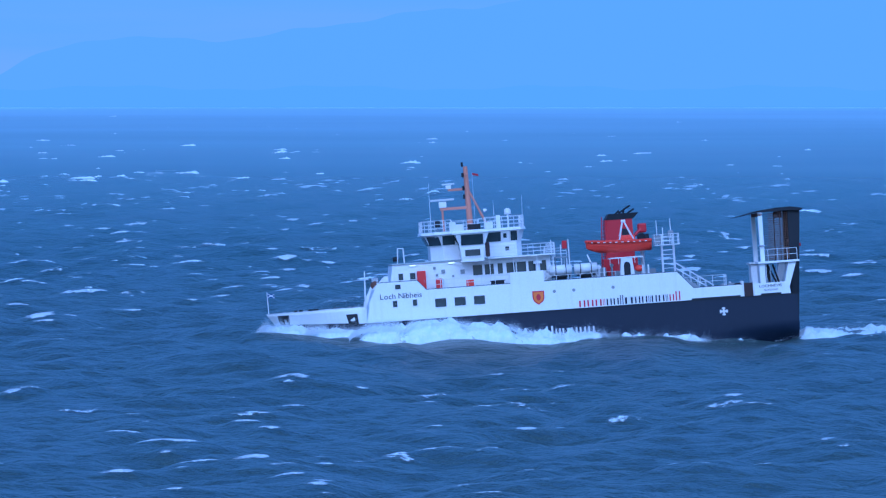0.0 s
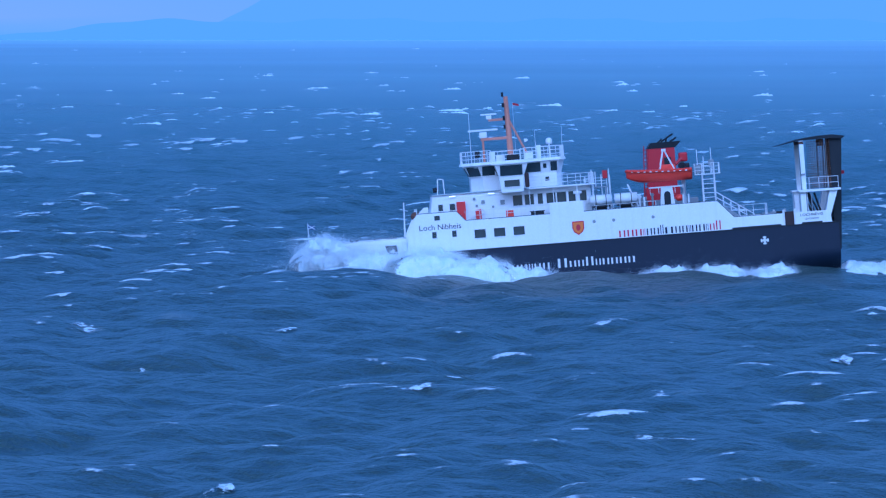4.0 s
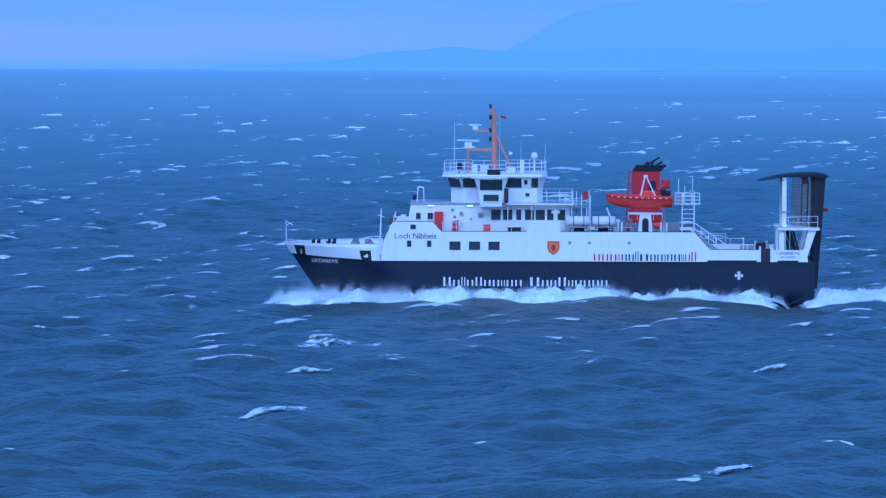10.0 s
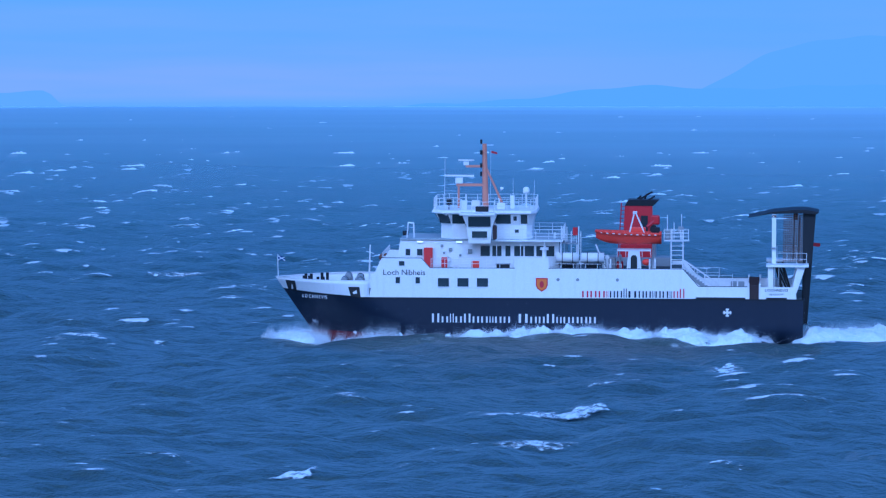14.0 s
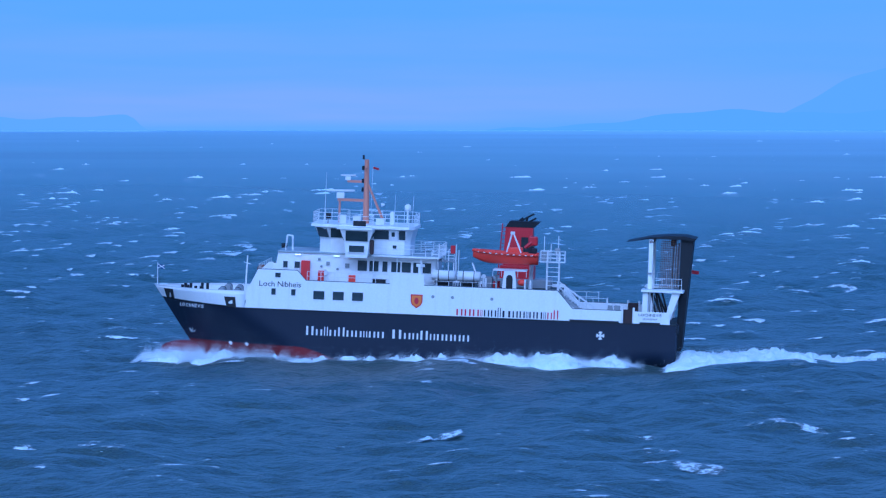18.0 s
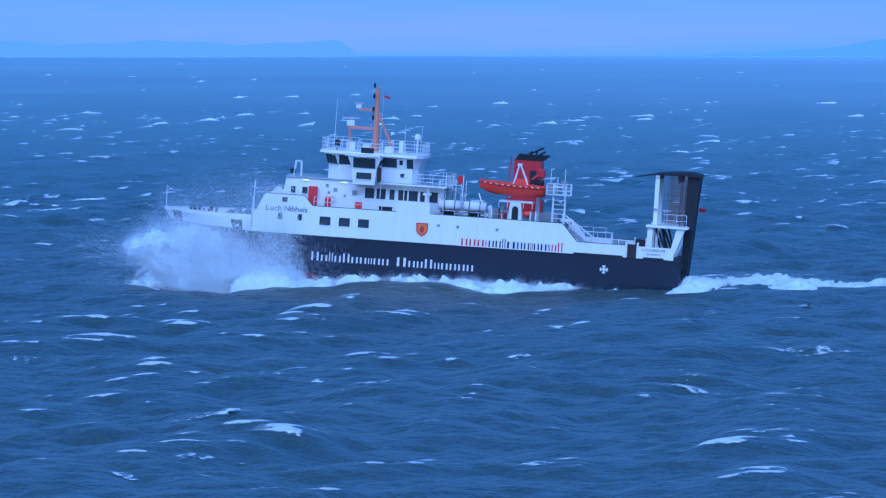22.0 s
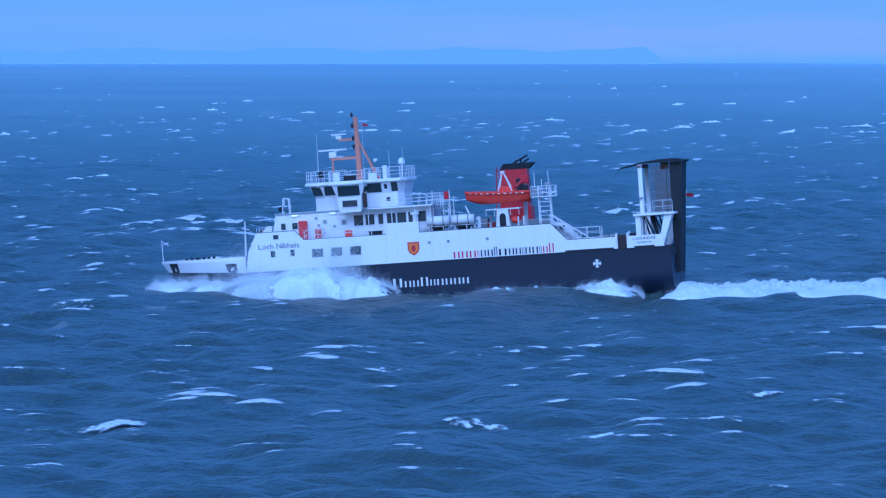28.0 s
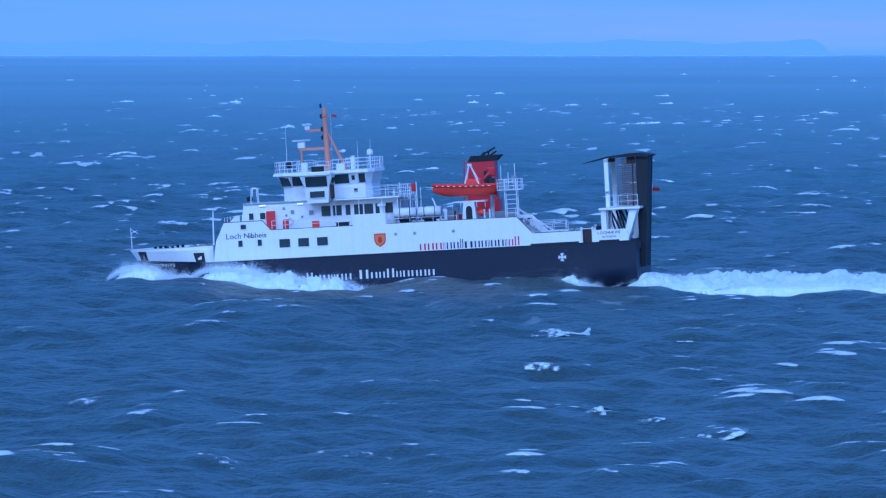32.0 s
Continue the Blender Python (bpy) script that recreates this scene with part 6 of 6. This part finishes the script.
# the wake astern
for i, (x, length, width, high) in enumerate(((30.5, 17, 15, 2.2), (43, 24, 20, 1.9), (68, 44, 22, 1.5), (112, 60, 22, 1.0))):
    ob = foam_ridge("wake", length, width, high, 40 + i, "broad white foaming wake behind the ferry", 0.2)
    ob["group"] = "foam round the hull"
    fringe(ob, length, high, 50 + i, 1500)
    washes.append((ob, x, -3.5, [(t * 0.5, SEA_LEVEL + high * 0.68 + 0.3 * math.cos(2 * math.pi * (t * 0.5 - 20.3) / 4.04 - 2 * math.pi * x / 45.7)) for t in range(65)]))


def fan(name, reach, lean, foot, drop, count, seed, label, fine=0.5, jets=90):
    """Spray thrown up in streaks from a foot along x: reach in metres, lean in degrees from aft, drop by which the jets bend over."""
    rng = np.random.RandomState(seed)
    way = np.radians(rng.uniform(lean[0], lean[1], jets))
    far = reach * (0.45 + 0.55 * rng.rand(jets) ** 0.6) * (0.8 + 0.2 * np.sin(way * 9 + seed))
    start, aside, drift = rng.uniform(foot[0], foot[1], jets), rng.normal(0, 0.8, jets), rng.normal(0, 0.12, jets)
    weight = far / far.sum()
    j = rng.choice(jets, count, p=weight)
    s = rng.rand(count) ** 0.6
    wide = (0.14 + 0.075 * far[j] * s)[:, None] * rng.normal(size=(count, 3)) * np.array([1.0, 1.0, 0.8])
    pts = np.stack([start[j] + far[j] * np.cos(way[j]) * s, aside[j] + far[j] * drift[j] * s, far[j] * (np.sin(way[j]) * s - drop * s * s)], axis=1) + wide
    pts[:, 2] -= 0.4
    size = fine * (0.026 + 0.055 * rng.rand(count) ** 2) * np.clip(1.25 - 0.75 * s, 0.3, 1.3)
    return droplets(name, pts, size, label, seed)


def veil(name, high, wide, drift, count, seed, label, fine=0.36):
    """Thin spray hanging in the air."""
    rng = np.random.RandomState(seed)
    k = 130
    u = rng.rand(k) * 2 - 1
    h = high * (1 - u * u) ** 0.7 * rng.rand(k) ** 0.75
    centre = np.stack([u * wide / 2 * (0.6 + 0.4 * h / high) + drift * h, rng.normal(0.0, 1.5, k), h], axis=1)
    pick_c = rng.randint(0, k, count)
    spread = (1.1 + 0.6 * rng.rand(k))[pick_c][:, None]
    pts = centre[pick_c] + rng.normal(size=(count, 3)) * spread * np.array([1.0, 0.8, 0.75])
    pts[:, 2] -= 0.6
    size = fine * (0.026 + 0.055 * rng.rand(count) ** 2) * np.clip(1.25 - pts[:, 2] / high * 0.7, 0.3, 1.3)
    return droplets(name, pts, size, label, seed)


def billow(name, lobes, count, seed, label, fine=0.7):
    """A thick mass of thrown water: lobes (x, y, z, radius) with knobbly white cores inside a coat of fine drops."""
    rng = np.random.RandomState(seed)
    knobs = []
    for x, y, z, r in lobes:
        for _ in range(26):
            d = rng.normal(size=3)
            d /= np.linalg.norm(d)
            knobs.append((np.array((x, y, z)) + d * r * rng.uniform(0.5, 0.95) * np.array((1.0, 0.7, 0.85)), r * rng.uniform(0.1, 0.34)))
    size = np.array([k[1] for k in knobs])
    j = rng.choice(len(knobs), count, p=size ** 2 / (size ** 2).sum())
    pts = np.stack([k[0] for k in knobs])[j] + rng.normal(size=(count, 3)) * (size[j] * (0.8 + 0.9 * rng.rand(count) ** 4))[:, None]
    ob = droplets(name, pts, fine * (0.02 + 0.04 * rng.rand(count) ** 2), label, seed)
    bm = B()
    for x, y, z, r in lobes:
        c = Vector((x, y, z))
        for v in bmesh.ops.create_icosphere(bm, subdivisions=4, radius=1.0)["verts"]:
            q = v.co * r
            v.co = c + q * (0.6 + 0.26 * noise.noise(q * 1.3 + c) + 0.09 * noise.noise(q * 3.7 + c) + 0.07 * noise.noise(q * 9.1 + c))
    core = part("white_water", bm, DENSE_FOAM, ob, smooth=True)
    tagged(core, kind="stuff")
    return ob


# bursts at the bow: first sight, peak and end in seconds, place along and across the hull, height of the peak, kind
BURSTS = [
    (-2.0, -0.8, 1.4, -16.5, -1.0, 0.6, 2), (3.2, 4.05, 5.9, -20.5, -4.6, 0.2, 1), (3.3, 4.15, 5.6, -21.5, -4.5, -6.6, 3), (3.3, 4.05, 5.4, -22.4, -4.4, -0.5, 4), (7.3, 8.3, 9.4, -20.5, -5.0, -0.2, 1),
    (11.4, 12.1, 13.2, -18.5, -4.5, -3.0, 1), (16.0, 16.7, 17.8, -22.5, -4.6, -1.2, 1), (19.8, 21.1, 23.5, -23.2, -4.6, 0.3, 0), (19.2, 20.05, 21.6, -20.5, -5.2, 0.8, 1), (19.2, 20.0, 21.2, -21.6, -4.8, 0.5, 4),
    (20.4, 21.8, 23.4, -18.0, -5.5, 0.8, 3), (20.9, 22.1, 24.0, -17.0, -6.9, -3.6, 3), (20.9, 21.9, 23.6, -20.5, -5.5, -2.4, 1), (20.8, 22.1, 24.2, -12.5, -7.2, 0.4, 2), (23.6, 24.6, 26.6, -22.5, -4.4, 0.6, 1), (23.4, 24.2, 25.4, -9.5, -7.0, -1.3, 1), (23.3, 24.1, 25.6, -9.0, -7.2, -4.2, 3), (23.4, 24.05, 25.1, -9.0, -7.4, -0.6, 4),
    (23.2, 24.1, 25.6, -2.0, -7.0, -2.6, 2), (25.0, 26.1, 28.0, -8.0, -7.2, -2.2, 2), (27.3, 28.0, 29.0, -8.5, -7.0, -0.7, 1), (27.2, 28.0, 29.2, -11.0, -7.2, -4.0, 3), (27.0, 28.0, 29.3, 33.5, -2.0, -2.2, 1), (27.4, 28.0, 28.8, 17.0, -6.9, -4.0, 1), (31.2, 32.0, 33.0, 33.0, -2.0, -2.9, 1), (28.2, 29.1, 30.4, -22.0, -4.4, -1.6, 1), (28.3, 29.05, 30.3, -23.7, -3.9, -0.1, 4),
    (29.2, 30.0, 31.2, -17.0, -5.5, -3.2, 2), (29.2, 29.95, 31.0, -24.8, -2.8, -4.4, 3), (30.4, 31.1, 32.4, 6.5, -7.0, -3.6, 1), (31.2, 31.9, 33.0, -22.0, -4.0, -2.6, 1), (31.3, 32.0, 33.0, 16.0, -7.0, -4.0, 2),
    (30.2, 31.0, 32.0, 31.0, -3.5, -1.9, 1), (13.1, 14.0, 15.2, 30.0, -2.5, -1.6, 1), (28.3, 29.1, 30.2, 29.0, -2.0, -7.2, 3), (10.1, 11.0, 12.2, 30.5, -2.5, -1.8, 1), (3.2, 4.0, 5.2, 29.5, -2.0, -3.4, 1), (17.9, 19.0, 20.2, 30.0, -2.5, -3.0, 1), (-1.2, -0.2, 1.2, 31.0, -2.5, -3.1, 1),
]
TOWER = [(-4.2, 0, 5.2, 1.4), (-2.4, 0, 5.9, 1.9), (0.2, -0.3, 6.2, 2.1), (2.8, 0, 5.9, 2.0), (4.6, 0, 4.6, 1.8), (0.4, 0, 4.3, 2.4), (-1.9, 0, 4.3, 1.8), (3.0, -0.2, 3.3, 2.4),
         (0.6, -0.3, 2.2, 2.3), (-2.6, 0, 1.7, 1.6), (-4.0, 0, 1.6, 0.9), (-1.0, 0, 0.6, 1.9), (2.8, -0.6, 1.0, 2.1), (5.4, -1.0, 0.9, 1.6), (-2.0, 0, -1.4, 2.2), (2.0, -0.6, -1.4, 2.4)]
BREAKER = [(-1.9, 0, 2.9, 1.0), (-0.9, 0, 3.1, 1.0), (0.3, 0, 2.5, 1.2), (-1.6, 0, 1.6, 1.2), (-0.4, 0, 1.2, 1.5), (1.4, -0.3, 1.4, 1.2), (2.8, -0.7, 0.7, 1.1), (4.2, -1.1, 0.2, 1.0), (0.5, -0.3, -0.6, 1.6)]
kinds = [billow("bow_spray", TOWER, 620000, 71, "towering white burst of spray at the ferry's bow"),
         fan("bow_spray", 6.4, (55, 150), (-4.0, 4.0), 0.42, 120000, 72, "white burst of spray breaking over the ferry's bow", 0.62),
         veil("drifting_spray", 6.5, 12, 0.35, 34000, 73, "thin veil of spray drifting along the ferry's side"),
         fan("bow_spray", 16.0, (92, 152), (-4.0, 8.0), 0.3, 330000, 74, "fan of blown spray leaning over the ferry's bow", 0.75, 140),
         billow("bow_spray", BREAKER, 190000, 75, "thick white burst of water at the ferry's stem")]
heap = foam_ridge("white_water", 8.5, 3.0, 2.4, 77, "", 0.35)
heap.parent, heap.location = kinds[1], (0, 0, 0.9)
tagged(heap, kind="stuff")
del heap["category"]
bursts = []
used = set()
for start, peak, end, x, y, lift, kind in BURSTS:
    ob = kinds[kind]
    if kind in used:
        ob = copy_thing(ob, pose(0, 0, 0))
    used.add(kind)
    ob["group"] = "bursts of spray at the bow"
    bursts.append((ob, start, peak, end, x, y, lift, (10.0, 5.5, 6.6, 12.0, 5.0)[kind]))


def level_at(rows, t):
    for (a, u), (b, v) in zip(rows, rows[1:]):
        if a <= t <= b:
            s = (t - a) / (b - a)
            s = s * s * (3 - 2 * s)
            return u * (1 - s) + v * s
    return rows[-1][1]


def motions():
    walk(ferry, [(row[0], ferry_pose(*row)) for row in SEAWAY])
    walk(sea, [(0.0, pose(-16 * WAVES_TO, 0, SEA_LEVEL)), (32.0, pose(16 * WAVES_TO, 0, SEA_LEVEL))])
    walk(whitecaps, [(0.0, pose(-16 * WAVES_TO, 0, SEA_LEVEL)), (32.0, pose(16 * WAVES_TO, 0, SEA_LEVEL))])
    # each breaking crest comes up, runs with the sea and is swallowed again
    for ob, t, deep in breaking:
        times = [(0.0, 1), (t - 1.0, 1), (t - 0.45, 0), (t, 0), (t + 0.45, 0), (t + 1.0, 1), (32.0, 1)]
        path = []
        for when, down in times:
            if not 0 <= when <= 32 or (when in (0.0, 32.0) and abs(when - t) < 1):
                continue
            path.append((when, pose((when - 16) * WAVES_TO, 0, SEA_LEVEL - deep * down)))
        if len(path) < 2 or path[0][0] > 0:
            path.insert(0, (0.0, pose(-16 * WAVES_TO, 0, SEA_LEVEL)))
        if path[-1][0] < 32:
            path.append((32.0, pose(16 * WAVES_TO, 0, SEA_LEVEL)))
        walk(ob, path)
    # both radar scanners turn 24 times a minute
    for scanner, at in scanners:
        walk(scanner, [(i * 0.5, pose(*at, 0, 0, 144 * (i * 0.5 - 19.05))) for i in range(65)])
    steps = [i * 0.5 for i in range(65)]
    turn = math.degrees(math.atan2(-CLOSING, SPEED))
    for ob, x, y, rows in washes:
        path = []
        for t in steps:
            fx, fy = ferry_place(t)
            path.append((t, pose(fx + x, fy + y - x * CLOSING / SPEED, level_at(rows, t), 0, 0, turn)))
        walk(ob, path)
    # a burst waits under water, shoots up beside the bow, hangs, and falls back while the ferry runs on past it
    for ob, start, peak, end, x, y, lift, tall in bursts:
        path = []
        for t in steps:
            fx, fy = ferry_place(t)
            if t < peak:
                s = max(0.0, min(1.0, (t - start) / (peak - start)))
                z = lift - (1 - s) ** 2 * (tall + 3)
            else:
                s = max(0.0, min(1.0, (t - peak) / (end - peak)))
                z = lift - s ** 1.8 * (tall + 3)
            slip = 1.0 * max(-1.0, min(1.6, t - peak))
            path.append((t, pose(fx + x + slip, fy + y - x * CLOSING / SPEED, z + SEA_LEVEL, 0, 4 * max(-1.0, min(2.0, t - peak)), turn)))
        walk(ob, path)


motions()
